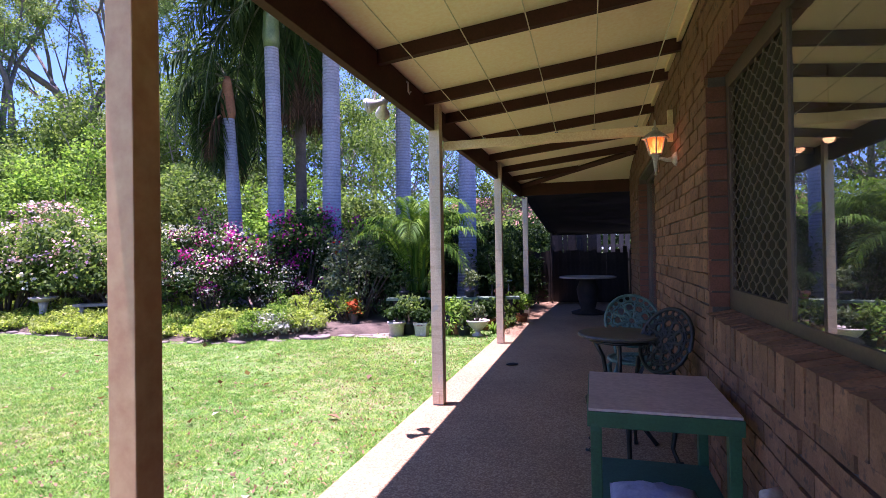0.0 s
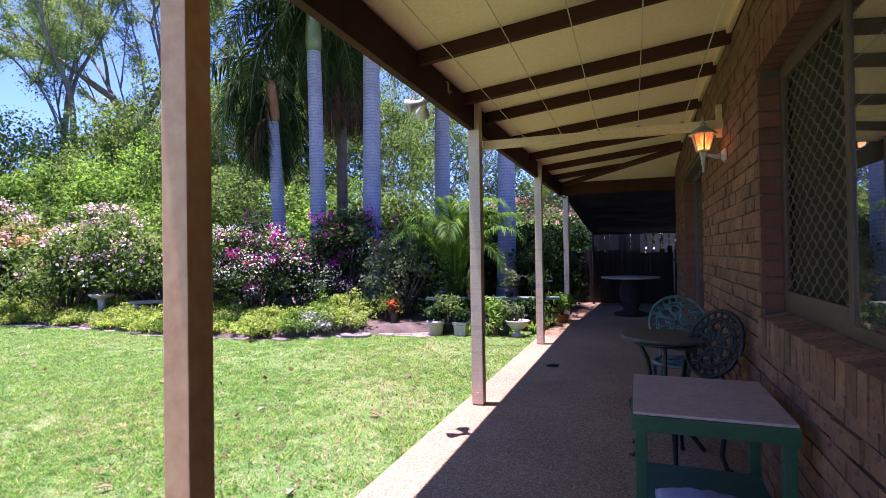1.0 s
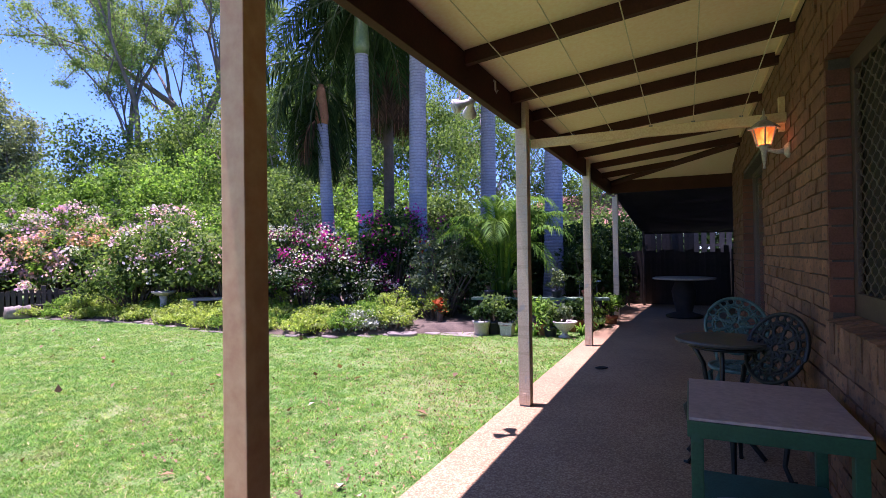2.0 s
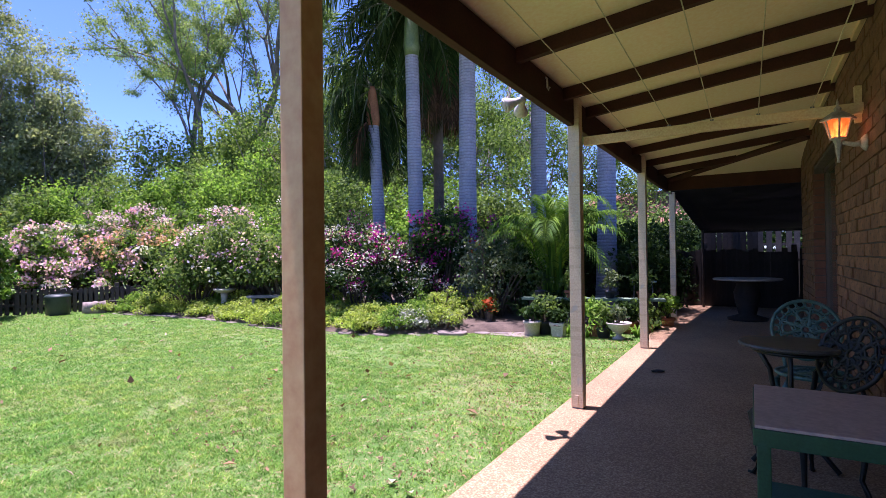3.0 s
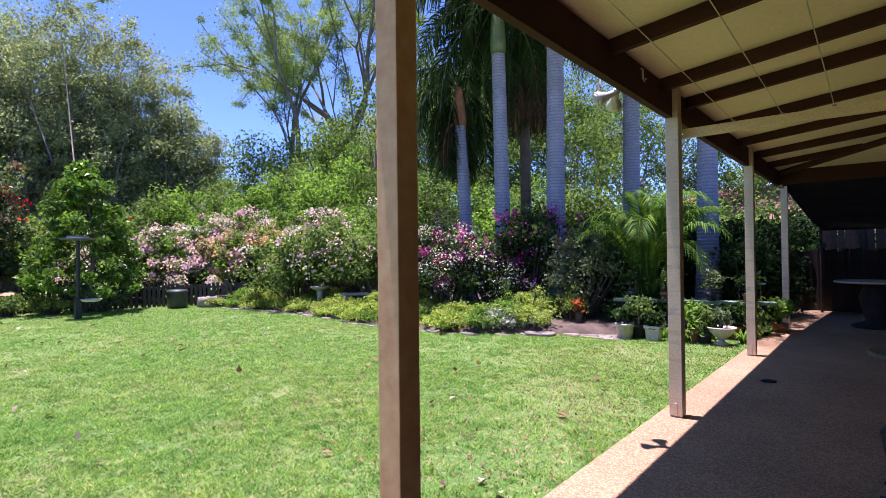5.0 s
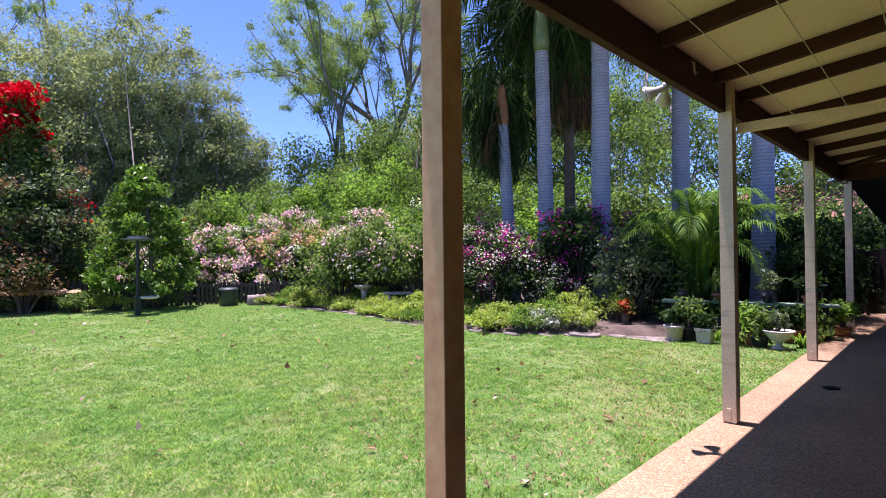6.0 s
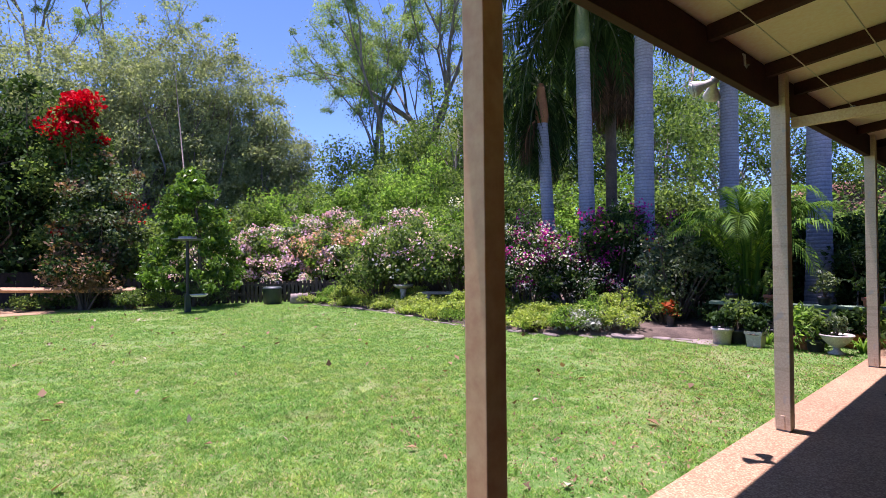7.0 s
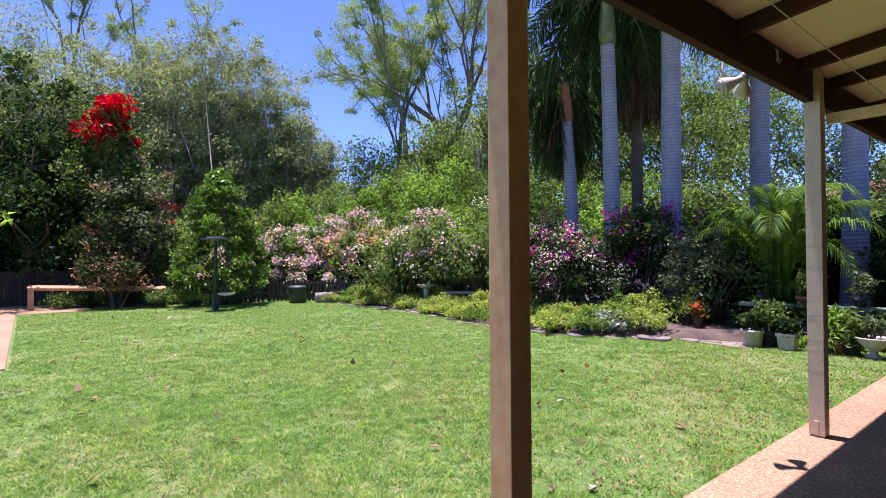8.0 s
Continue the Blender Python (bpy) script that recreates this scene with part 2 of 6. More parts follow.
def grass_blade():
    """Blades of several greens in hand-wide tufts, with dry straw in places."""
    m, nt, bs = nodes_of("grass_blades")
    geo = nt.nodes.new("ShaderNodeNewGeometry")
    own = ramp(nt, geo.outputs["Random Per Island"], ((0.0, (0.088, 0.225, 0.030)), (0.35, (0.138, 0.315, 0.042)), (0.65, (0.195, 0.375, 0.056)), (0.9, (0.27, 0.395, 0.085)), (1.0, (0.48, 0.40, 0.23))))
    tuft = ramp(nt, tex(nt, 7.5, 3.0, 0.65), ((0.34, (0.62, 0.74, 0.70)), (0.5, (1.0, 1.0, 1.0)), (0.66, (1.30, 1.16, 1.0))))
    col = blend(nt, 1.0, own, tuft, "MULTIPLY")
    drift = ramp(nt, tex(nt, 0.55, 4.0, 0.6), ((0.36, (0.88, 0.97, 0.90)), (0.6, (1.08, 1.02, 1.0))))
    col = blend(nt, 1.0, col, drift, "MULTIPLY")
    dry = ramp(nt, tex(nt, 2.1, 5.0, 0.7), ((0.58, (0, 0, 0)), (0.74, (0.55, 0.55, 0.55))))
    col = blend(nt, dry, col, (0.30, 0.235, 0.13))
    nt.links.new(col, bs.inputs["Base Color"])
    bs.inputs["Roughness"].default_value = 0.65
    bs.inputs["Specular IOR Level"].default_value = 0.15
    tr = nt.nodes.new("ShaderNodeBsdfTranslucent")
    nt.links.new(col, tr.inputs[0])
    mix = add(nt, "ShaderNodeMixShader", Fac=0.3)
    nt.links.new(bs.outputs[0], mix.inputs[1])
    nt.links.new(tr.outputs[0], mix.inputs[2])
    nt.links.new(mix.outputs[0], nt.nodes["Material Output"].inputs[0])
    return m


GRASS_BLADE = grass_blade()


def lawn_material():
    m, nt, bs = nodes_of("lawn_ground")
    patchy = tex(nt, 0.55, 5.0, 0.65)
    grain = tex(nt, 28, 8.0, 0.7)
    green = ramp(nt, patchy, ((0.34, (0.075, 0.175, 0.026)), (0.52, (0.105, 0.195, 0.035)), (0.72, (0.20, 0.20, 0.08))))
    straw = ramp(nt, grain, ((0.52, (0, 0, 0)), (0.66, (1, 1, 1))))
    col = blend(nt, straw, green, (0.30, 0.21, 0.125))
    col = blend(nt, 0.5, col, ramp(nt, grain, ((0.3, (0.3, 0.3, 0.3)), (0.65, (0.7, 0.7, 0.7)))), "OVERLAY")
    nt.links.new(col, bs.inputs["Base Color"])
    bs.inputs["Roughness"].default_value = 0.95
    bump(nt, bs, grain, 0.8, 0.03)
    return m


def pebble_material():
    """Exposed aggregate concrete: small stones of several browns in a sandy paste."""
    m, nt, bs = nodes_of("exposed_aggregate_concrete")
    vor = add(nt, "ShaderNodeTexVoronoi", Scale=95.0)
    nt.links.new(coords(nt), vor.inputs["Vector"])
    stones = ramp(nt, vor.outputs["Color"], ((0.1, (0.27, 0.162, 0.085)), (0.4, (0.36, 0.232, 0.125)), (0.7, (0.43, 0.297, 0.165)), (0.95, (0.52, 0.385, 0.23))))
    gaps = ramp(nt, vor.outputs["Distance"], ((0.3, (1, 1, 1)), (0.7, (0.68, 0.62, 0.57))))
    col = blend(nt, 1.0, stones, gaps, "MULTIPLY")
    stain = ramp(nt, tex(nt, 0.9, 5.0), ((0.35, (0.78, 0.74, 0.72)), (0.65, (1.08, 1.05, 1.02))))
    col = blend(nt, 1.0, col, stain, "MULTIPLY")
    nt.links.new(col, bs.inputs["Base Color"])
    bs.inputs["Roughness"].default_value = 0.72
    bump(nt, bs, vor.outputs["Distance"], -0.2, 0.003)
    return m


def glass_material(name, tint):
    """A thin pane: more mirror towards grazing, with a light uneven film of dust."""
    m, nt, bs = nodes_of(name)
    lw = add(nt, "ShaderNodeLayerWeight", Blend=0.5)
    gl = nt.nodes.new("ShaderNodeBsdfGlossy")
    gl.inputs["Roughness"].default_value = 0.0
    tr = nt.nodes.new("ShaderNodeBsdfTransparent")
    tr.inputs[0].default_value = (*tint, 1)
    mix = nt.nodes.new("ShaderNodeMixShader")
    nt.links.new(ramp(nt, lw.outputs["Facing"], ((0.0, (0.05, 0.05, 0.05)), (0.6, (0.33, 0.33, 0.33)), (1.0, (1, 1, 1)))), mix.inputs[0])
    nt.links.new(tr.outputs[0], mix.inputs[1])
    nt.links.new(gl.outputs[0], mix.inputs[2])
    dust = nt.nodes.new("ShaderNodeBsdfDiffuse")
    dust.inputs[0].default_value = (0.5, 0.47, 0.40, 1)
    film = nt.nodes.new("ShaderNodeMixShader")
    nt.links.new(ramp(nt, tex(nt, 5.0, 5.0), ((0.35, (0.02, 0.02, 0.02)), (0.7, (0.08, 0.08, 0.08)))), film.inputs[0])
    nt.links.new(mix.outputs[0], film.inputs[1])
    nt.links.new(dust.outputs[0], film.inputs[2])
    nt.links.new(film.outputs[0], nt.nodes["Material Output"].inputs[0])
    return m


def amber_glass():
    """Ribbed amber lamp glass: half clear, half spreading the bulb's light."""
    m, nt, bs = nodes_of("amber_lamp_glass")
    tr = nt.nodes.new("ShaderNodeBsdfTransparent")
    tr.inputs[0].default_value = (1.0, 0.42, 0.10, 1)
    milky = nt.nodes.new("ShaderNodeBsdfTranslucent")
    milky.inputs[0].default_value = (0.95, 0.36, 0.07, 1)
    mix = nt.nodes.new("ShaderNodeMixShader")
    nt.links.new(ramp(nt, tex(nt, 60.0, 2.0), ((0.3, (0.55, 0.55, 0.55)), (0.7, (0.8, 0.8, 0.8)))), mix.inputs[0])
    nt.links.new(tr.outputs[0], mix.inputs[1])
    nt.links.new(milky.outputs[0], mix.inputs[2])
    nt.links.new(mix.outputs[0], nt.nodes["Material Output"].inputs[0])
    return m


def glowing(name, colour, strength):
    m, nt, bs = nodes_of(name)
    bs.inputs["Base Color"].default_value = (*colour, 1)
    bs.inputs["Emission Color"].default_value = (*colour, 1)
    bs.inputs["Emission Strength"].default_value = strength
    return m


LAWN = lawn_material()
PEBBLE = pebble_material()
GLASS = glass_material("window_glass", (0.82, 0.85, 0.82))
AMBER = amber_glass()
BULB = glowing("lamp_bulb", (1.0, 0.50, 0.18), 1.6)


# ---- building blocks ----
def link_mesh(name, mesh, parent, label=""):
    ob = new(name, mesh)
    if parent:
        ob.parent = parent
    return tagged(ob, label)


def part(name, bm, material, parent=None, label="", smooth=False):
    mesh = bpy.data.meshes.new(name)
    bm.normal_update()
    bm.to_mesh(mesh)
    bm.free()
    mesh.materials.append(material)
    if smooth:
        mesh.polygons.foreach_set("use_smooth", [True] * len(mesh.polygons))
    return link_mesh(name, mesh, parent, label)


def thing(name, label, category, at=(0, 0, 0), turn=0, group="", kind=""):
    ob = new(name)
    ob.matrix_basis = pose(*at, 0, 0, turn)
    return tagged(ob, label, category, group, kind)


def box(bm, lo, hi, edge=0.0):
    made = bmesh.ops.create_cube(bm, size=1.0)["verts"]
    mid = [(a + b) / 2 for a, b in zip(lo, hi)]
    size = [abs(b - a) for a, b in zip(lo, hi)]
    for v in made:
        v.co = Vector([m + q * s for m, q, s in zip(mid, v.co, size)])
    if edge:
        edges = list({e for v in made for e in v.link_edges})
        bmesh.ops.bevel(bm, geom=edges, offset=edge, segments=2, affect="EDGES", profile=0.6)
    return bm


def boxed(lo, hi, edge=0.0):
    return box(bmesh.new(), lo, hi, edge)


def tube(bm, points, radii, sides=8, cap=True):
    """A tapered tube along a line of points."""
    pts = [Vector(q) for q in points]
    if isinstance(radii, (int, float)):
        radii = [radii] * len(pts)
    radii = [float(r) for r in radii]
    rings = []
    for i, q in enumerate(pts):
        way = (pts[min(i + 1, len(pts) - 1)] - pts[max(i - 1, 0)]).normalized()
        side = way.cross(Vector((0, 0, 1)) if abs(way.z) < 0.9 else Vector((1, 0, 0))).normalized()
        up = side.cross(way)
        rings.append([bm.verts.new(q + radii[i] * (math.cos(a) * side + math.sin(a) * up)) for a in [2 * math.pi * k / sides for k in range(sides)]])
    for a, b in zip(rings, rings[1:]):
        for k in range(sides):
            bm.faces.new((a[k], a[(k + 1) % sides], b[(k + 1) % sides], b[k]))
    if cap:
        bm.faces.new(rings[0][::-1])
        bm.faces.new(rings[-1])
    return bm


def lathe(bm, profile, sides=20, at=(0, 0, 0), cap=True):
    """A turned form from (radius, height) pairs."""
    rings = []
    for r, z in profile:
        rings.append([bm.verts.new((at[0] + r * math.cos(2 * math.pi * k / sides), at[1] + r * math.sin(2 * math.pi * k / sides), at[2] + z)) for k in range(sides)])
    for a, b in zip(rings, rings[1:]):
        for k in range(sides):
            bm.faces.new((a[k], a[(k + 1) % sides], b[(k + 1) % sides], b[k]))
    if cap:
        bm.faces.new(rings[0][::-1])
        bm.faces.new(rings[-1])
    return bm


rng = np.random.default_rng(7)


def quads_mesh(name, verts, material, parent=None, label="", kind=""):
    """verts: N x 4 x 3, one small face of its own for each leaf or blade."""
    count = len(verts)
    mesh = bpy.data.meshes.new(name)
    mesh.vertices.add(count * 4)
    mesh.vertices.foreach_set("co", np.ascontiguousarray(verts, dtype=np.float32).ravel())
    mesh.loops.add(count * 4)
    mesh.loops.foreach_set("vertex_index", np.arange(count * 4, dtype=np.int32))
    mesh.polygons.add(count)
    mesh.polygons.foreach_set("loop_start", np.arange(0, count * 4, 4, dtype=np.int32))
    mesh.update(calc_edges=True)
    mesh.materials.append(material)
    ob = link_mesh(name, mesh, parent, label)
    return tagged(ob, kind=kind)


def blades_mesh(name, verts, material, parent=None, label=""):
    """verts: N x 3 x 3, one small pointed face for each far leaf."""
    count = len(verts)
    mesh = bpy.data.meshes.new(name)
    mesh.vertices.add(count * 3)
    mesh.vertices.foreach_set("co", np.ascontiguousarray(verts, dtype=np.float32).ravel())
    mesh.loops.add(count * 3)
    mesh.loops.foreach_set("vertex_index", np.arange(count * 3, dtype=np.int32))
    mesh.polygons.add(count)
    mesh.polygons.foreach_set("loop_start", np.arange(0, count * 3, 3, dtype=np.int32))
    mesh.update(calc_edges=True)
    mesh.materials.append(material)
    return link_mesh(name, mesh, parent, label)


def far_leaves(centres, size, slim=0.4, hang=0.4):
    q = leaves_at(centres, size, slim, hang)
    return q[:, 1:4]


def unit(v):
    return v / np.maximum(np.linalg.norm(v, axis=1, keepdims=True), 1e-9)


def leaves_at(centres, size, slim=0.45, hang=0.0, lift=0.3, vary=0.4):
    """A folded, pointed blade at each centre. hang turns tips down; lift turns faces up."""
    k = len(centres)
    way = unit(rng.normal(size=(k, 3)) + np.array([0, 0, -hang]))
    nor = unit(rng.normal(size=(k, 3)) + np.array([0, 0, lift * 3]))
    side = unit(np.cross(way, nor))
    nor = np.cross(side, way)
    s = size * (1 + vary * rng.uniform(-1, 1, (k, 1)))
    base = centres - way * s * 0.5
    tip = centres + way * s * 0.5 - nor * s * 0.12
    a = centres + side * s * slim * 0.5 + nor * s * 0.08
    b = centres - side * s * slim * 0.5 + nor * s * 0.08
    return np.stack([base, a, tip, b], axis=1)


def clumps(count, centre, radii, shell=0.55, low=-1.0):
    """Uneven clump centres in an ellipsoid, mostly towards its outside."""
    d = unit(rng.normal(size=(count * 3, 3)))
    d = d[d[:, 2] > low][:count]
    r = (shell + (1 - shell) * rng.uniform(0, 1, (len(d), 1))) * (1 + 0.16 * rng.normal(size=(len(d), 1)))
    return np.array(centre) + d * r * np.array(radii)


def foliage(centres, per, radius, flat=0.75):
    """Points gathered round the clump centres."""
    k = len(centres)
    sizes = radius * rng.uniform(0.55, 1.35, (k, 1, 1))
    way = rng.normal(size=(k, per, 3))
    way /= np.linalg.norm(way, axis=2, keepdims=True)
    off = way * rng.uniform(0, 1, (k, per, 1)) ** 0.5 * np.array([1, 1, flat])
    return (centres[:, None, :] + off * sizes).reshape(-1, 3)


def limbs(bm, foot, centres, trunk_r, bend=0.25, start=(0.3, 0.8), sides=5, top=None):
    """A trunk from the foot and limbs that reach for the clumps."""
    foot = Vector(foot)
    mean = Vector(centres.mean(axis=0)) if top is None else Vector(top)
    lean = Vector(rng.normal(size=3) * 0.06 * (mean - foot).length)
    spine = [foot + (mean - foot) * t + lean * math.sin(t * 3.1) for t in np.linspace(0, 1, 8)]
    tube(bm, spine, [trunk_r * (1.25 - 0.9 * i / 7) if i else trunk_r * 1.5 for i in range(8)], 9)
    for q in centres:
        q = Vector(q)
        t = float(rng.uniform(*start))
        i = min(6, int(t * 7))
        a = spine[i].lerp(spine[i + 1], t * 7 - i)
        kink = Vector(rng.normal(size=3) * bend * 0.4 * (q - a).length)
        mid = a.lerp(q, 0.5) + kink - Vector((0, 0, 0.06 * (q - a).length))
        r = trunk_r * 0.42 * (1.2 - t)
        tube(bm, [a, a.lerp(mid, 0.55) + kink * 0.15, mid, mid.lerp(q, 0.6) + Vector((0, 0, 0.03)), q], [r, r * 0.8, r * 0.6, r * 0.35, r * 0.1], sides, False)
    return bm


def place(bearing, dist, z=0.0):
    """A spot in the garden: degrees to the left of the verandah's line, and metres from its near end."""
    return (-0.08 - dist * math.sin(radians(bearing)), 0.1 + dist * math.cos(radians(bearing)), z)


def tree(name, label, at, height, crown, clump_count, per, clump_r, leaf, leaf_size, bark, trunk_r, slim=0.3, hang=0.4, low=-0.5, shell=0.5, base=0.35, group="", category="tree", far=False, flat=0.75):
    t = thing(name, label, category, at, 0, group)
    rx, ry, rz = crown
    cen = clumps(clump_count, (0, 0, height - rz), crown, shell, low)
    part("trunk", limbs(bmesh.new(), (0, 0, -0.1), cen, trunk_r, start=(base, 0.95), top=(0, 0, height - rz * 0.5)), bark, t, smooth=True)
    if far:
        blades_mesh("crown", far_leaves(foliage(cen, per, clump_r, flat), leaf_size, slim, hang), leaf, t)
    else:
        quads_mesh("crown", leaves_at(foliage(cen, per, clump_r, flat), leaf_size, slim, hang), leaf, t)
    return t


def bush(name, label, at, radii, clump_count, per, clump_r, leaf, leaf_size, flowers=(), slim=0.5, low=-0.3, hang=0.0, group="", category="shrub", far=False):
    """A shrub: stems from the ground, leaf clumps, and flowers on the outside. flowers: (name, material, share of clumps, per clump, size)."""
    t = thing(name, label, category, at, float(rng.uniform(0, 360)), group)
    cen = clumps(clump_count, (0, 0, radii[2] * 0.9), radii, 0.45, low)
    cen[:, 2] = np.maximum(cen[:, 2], 0.08)
    bm = bmesh.new()
    for q in cen[:: max(1, clump_count // 26)]:
        q = Vector(q)
        a = Vector((q.x * 0.15, q.y * 0.15, -0.03))
        tube(bm, [a, a.lerp(q, 0.4) + Vector((0, 0, 0.12 * radii[2])), a.lerp(q, 0.8) + Vector((0, 0, 0.08 * radii[2])), q], [0.03, 0.022, 0.014, 0.005], 5, False)
    tagged(part("branchwork", bm, STEM, t, smooth=True), kind="stuff")
    if far:
        blades_mesh("foliage", far_leaves(foliage(cen, per, clump_r), leaf_size, slim, hang), leaf, t)
    else:
        quads_mesh("foliage", leaves_at(foliage(cen, per, clump_r), leaf_size, slim, hang), leaf, t)
    mid = np.array([0, 0, radii[2] * 0.7])
    for fname, fmat, share, fper, fsize, *above in flowers:
        pick = cen[(rng.uniform(size=len(cen)) < share) & (cen[:, 2] > (above[0] if above else -1))]
        pick = pick + unit(pick - mid) * clump_r * 0.45
        if len(pick):
            quads_mesh(fname, leaves_at(foliage(pick, fper, clump_r * 0.82), fsize, 0.8, 0, 0.1), fmat, t, kind="stuff")
    return t


# ---- ground ----
PX, PW = -1.247, 0.095          # inner face of the posts, and their width
POST_Y, STEP = 1.251, 2.991     # first post and spacing
WALL = 0.56                     # outer face of the bricks
GROUND = -0.05

bm = bmesh.new()
far = 900
q = [bm.verts.new(v) for v in ((-far, -far, GROUND), (far, -far, GROUND), (far, far, GROUND), (-far, far, GROUND))]
bm.faces.new(q)
tagged(part("ground", bm, LAWN), "mown green lawn with straw patches reaching the garden", "lawn", kind="structure")

tagged(part("floor", boxed((-1.44, -4, -0.2), (3.0, 13.6, 0.0), 0.008), PEBBLE), "pinkish exposed aggregate concrete verandah slab", "floor", kind="structure")
tagged(part("path", boxed((-24, -3.4, -0.12), (-8.0, -0.12, -0.03), 0.01), PEBBLE), "sunlit pinkish concrete garden path", "path", kind="structure")
tagged(part("pavement", boxed((-18.4, -0.12, -0.12), (-15.3, 1.3, -0.032), 0.01), PEBBLE), "narrow pinkish paving along the lawn", "pavement", kind="structure")


def bed_front(x):
    if x > -5.4:
        return 6.75 + (x + 5.4) * 0.62
    return 6.75 + 0.16 * math.sin(x * 1.1) + 0.02 * (-x - 5.4)


bm = bmesh.new()
rows_bed = []
for i in range(64):
    x = -1.75 - i * 0.19
    y0 = bed_front(x)
    row = []
    for j in range(24):
        y = y0 + (j / 23) ** 1.4 * (17 - y0)
        z = GROUND + min(0.10, j * 0.05) + 0.05 * noise.noise((x * 1.7, y * 1.7, 0)) * min(1, j) - (0.06 if j == 0 else 0)
        row.append(bm.verts.new((x, y, z)))
    rows_bed.append(row)
for a, b in zip(rows_bed, rows_bed[1:]):
    for j in range(23):
        bm.faces.new((a[j], a[j + 1], b[j + 1], b[j]))
tagged(part("garden_bed", bm, SOIL, smooth=True), "brown soil of a raised garden bed", "garden bed", kind="structure")


def lattice_noise(x, y, cell, seed):
    """Smooth random values from 0 to 1 on a lattice of that cell size."""
    table = np.random.default_rng(seed).uniform(0, 1, (256, 256))
    u, v = x / cell + 512, y / cell + 512
    i, j = np.floor(u).astype(int), np.floor(v).astype(int)
    f, g = u - i, v - j
    f, g = f * f * (3 - 2 * f), g * g * (3 - 2 * g)
    i, j, i1, j1 = i % 256, j % 256, (i + 1) % 256, (j + 1) % 256
    return (table[i, j] * (1 - f) + table[i1, j] * f) * (1 - g) + (table[i, j1] * (1 - f) + table[i1, j1] * f) * g


def grass():
    k = 1950000
    x = rng.uniform(-15.6, -1.46, k)
    y = rng.uniform(-0.4, 8.6, k)
    d = np.hypot(x, y)
    front = np.where(x > -5.4, 6.75 + (x + 5.4) * 0.62, 6.75)
    tuft = 0.6 * lattice_noise(x, y, 0.11, 3) + 0.4 * lattice_noise(x, y, 0.045, 4)
    bare = 0.5 * lattice_noise(x, y, 0.9, 5) + 0.3 * lattice_noise(x, y, 0.3, 6) + 0.2 * lattice_noise(x, y, 0.1, 7) + 0.16 * np.clip(1 - np.abs(x + 2.6) * 0.5, 0, 1) * (y > 2.5)
    cover = np.clip(14.0 / d ** 1.7, 0.02, 1.0) * np.clip(0.25 + 1.5 * tuft, 0, 1) * np.clip(1.0 - (bare - 0.62) * 5, 0.4, 1.0)
    keep = (rng.uniform(size=k) < cover) & (y < front + 0.05) & (d > 1.2)
    keep &= ~((x < -7.9) & (y < -0.08))
    x, y, d, tuft = x[keep], y[keep], d[keep], tuft[keep]
    k = len(x)
    h = rng.uniform(0.008, 0.024, k) * (0.55 + 1.1 * tuft) * (1 + 0.02 * d)
    w = rng.uniform(0.004, 0.008, k) * (0.75 + 0.12 * d)
    a = rng.uniform(0, 2 * np.pi, k)
    lean = rng.normal(size=(k, 2)) * h[:, None] * 1.0
    foot = np.stack([x, y, np.full(k, GROUND - 0.004)], 1)
    side = np.stack([np.cos(a), np.sin(a), np.zeros(k)], 1) * w[:, None]
    tip = foot + np.concatenate([lean, h[:, None]], 1)
    return np.stack([foot - side * 0.6, foot + side * 0.6, tip], 1)


tagged(blades_mesh("grass", grass(), GRASS_BLADE), "short green mown grass with straw-coloured blades", "grass", kind="stuff")


# ---- house wall ----
SILL, HEAD = 0.93, 2.19
WIN = (0.3, 3.25)
DOOR = (5.73, 7.65, 2.2)
WALL_TOP, WALL_END = 2.72, 9.3
house = thing("wall_house", "brown clay brick house wall with dark joints", "wall", kind="structure")
bm = bmesh.new()
face = WALL + 0.015
for y0, y1, z0, z1 in ((-4, WIN[0], 0, WALL_TOP), (WIN[0], WIN[1], 0, SILL - 0.17), (WIN[0], WIN[1], HEAD, WALL_TOP), (WIN[1], DOOR[0], 0, WALL_TOP),
                       (DOOR[0], DOOR[1], DOOR[2], WALL_TOP), (DOOR[1], WALL_END, 0, WALL_TOP)):
    box(bm, (face, y0, z0), (face + 0.24, y1, z1))
part("masonry", bm, STONE_DUST, house, "dark mortar")
# end wall of the house and the room behind the glass
tagged(part("wall_house_end", boxed((face + 0.24, WALL_END - 0.24, 0), (6, WALL_END, WALL_TOP)), BRICK), "brown brick end wall of the house", "wall", kind="structure")
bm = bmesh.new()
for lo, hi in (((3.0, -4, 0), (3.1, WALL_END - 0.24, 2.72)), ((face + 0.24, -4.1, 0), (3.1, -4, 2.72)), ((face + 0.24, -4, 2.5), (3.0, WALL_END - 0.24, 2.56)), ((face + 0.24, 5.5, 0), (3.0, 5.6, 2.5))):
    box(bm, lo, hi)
tagged(part("wall_room", bm, DIMMED_PLASTER), "room walls behind the window, dimness put into the plaster colour", "wall", kind="structure")

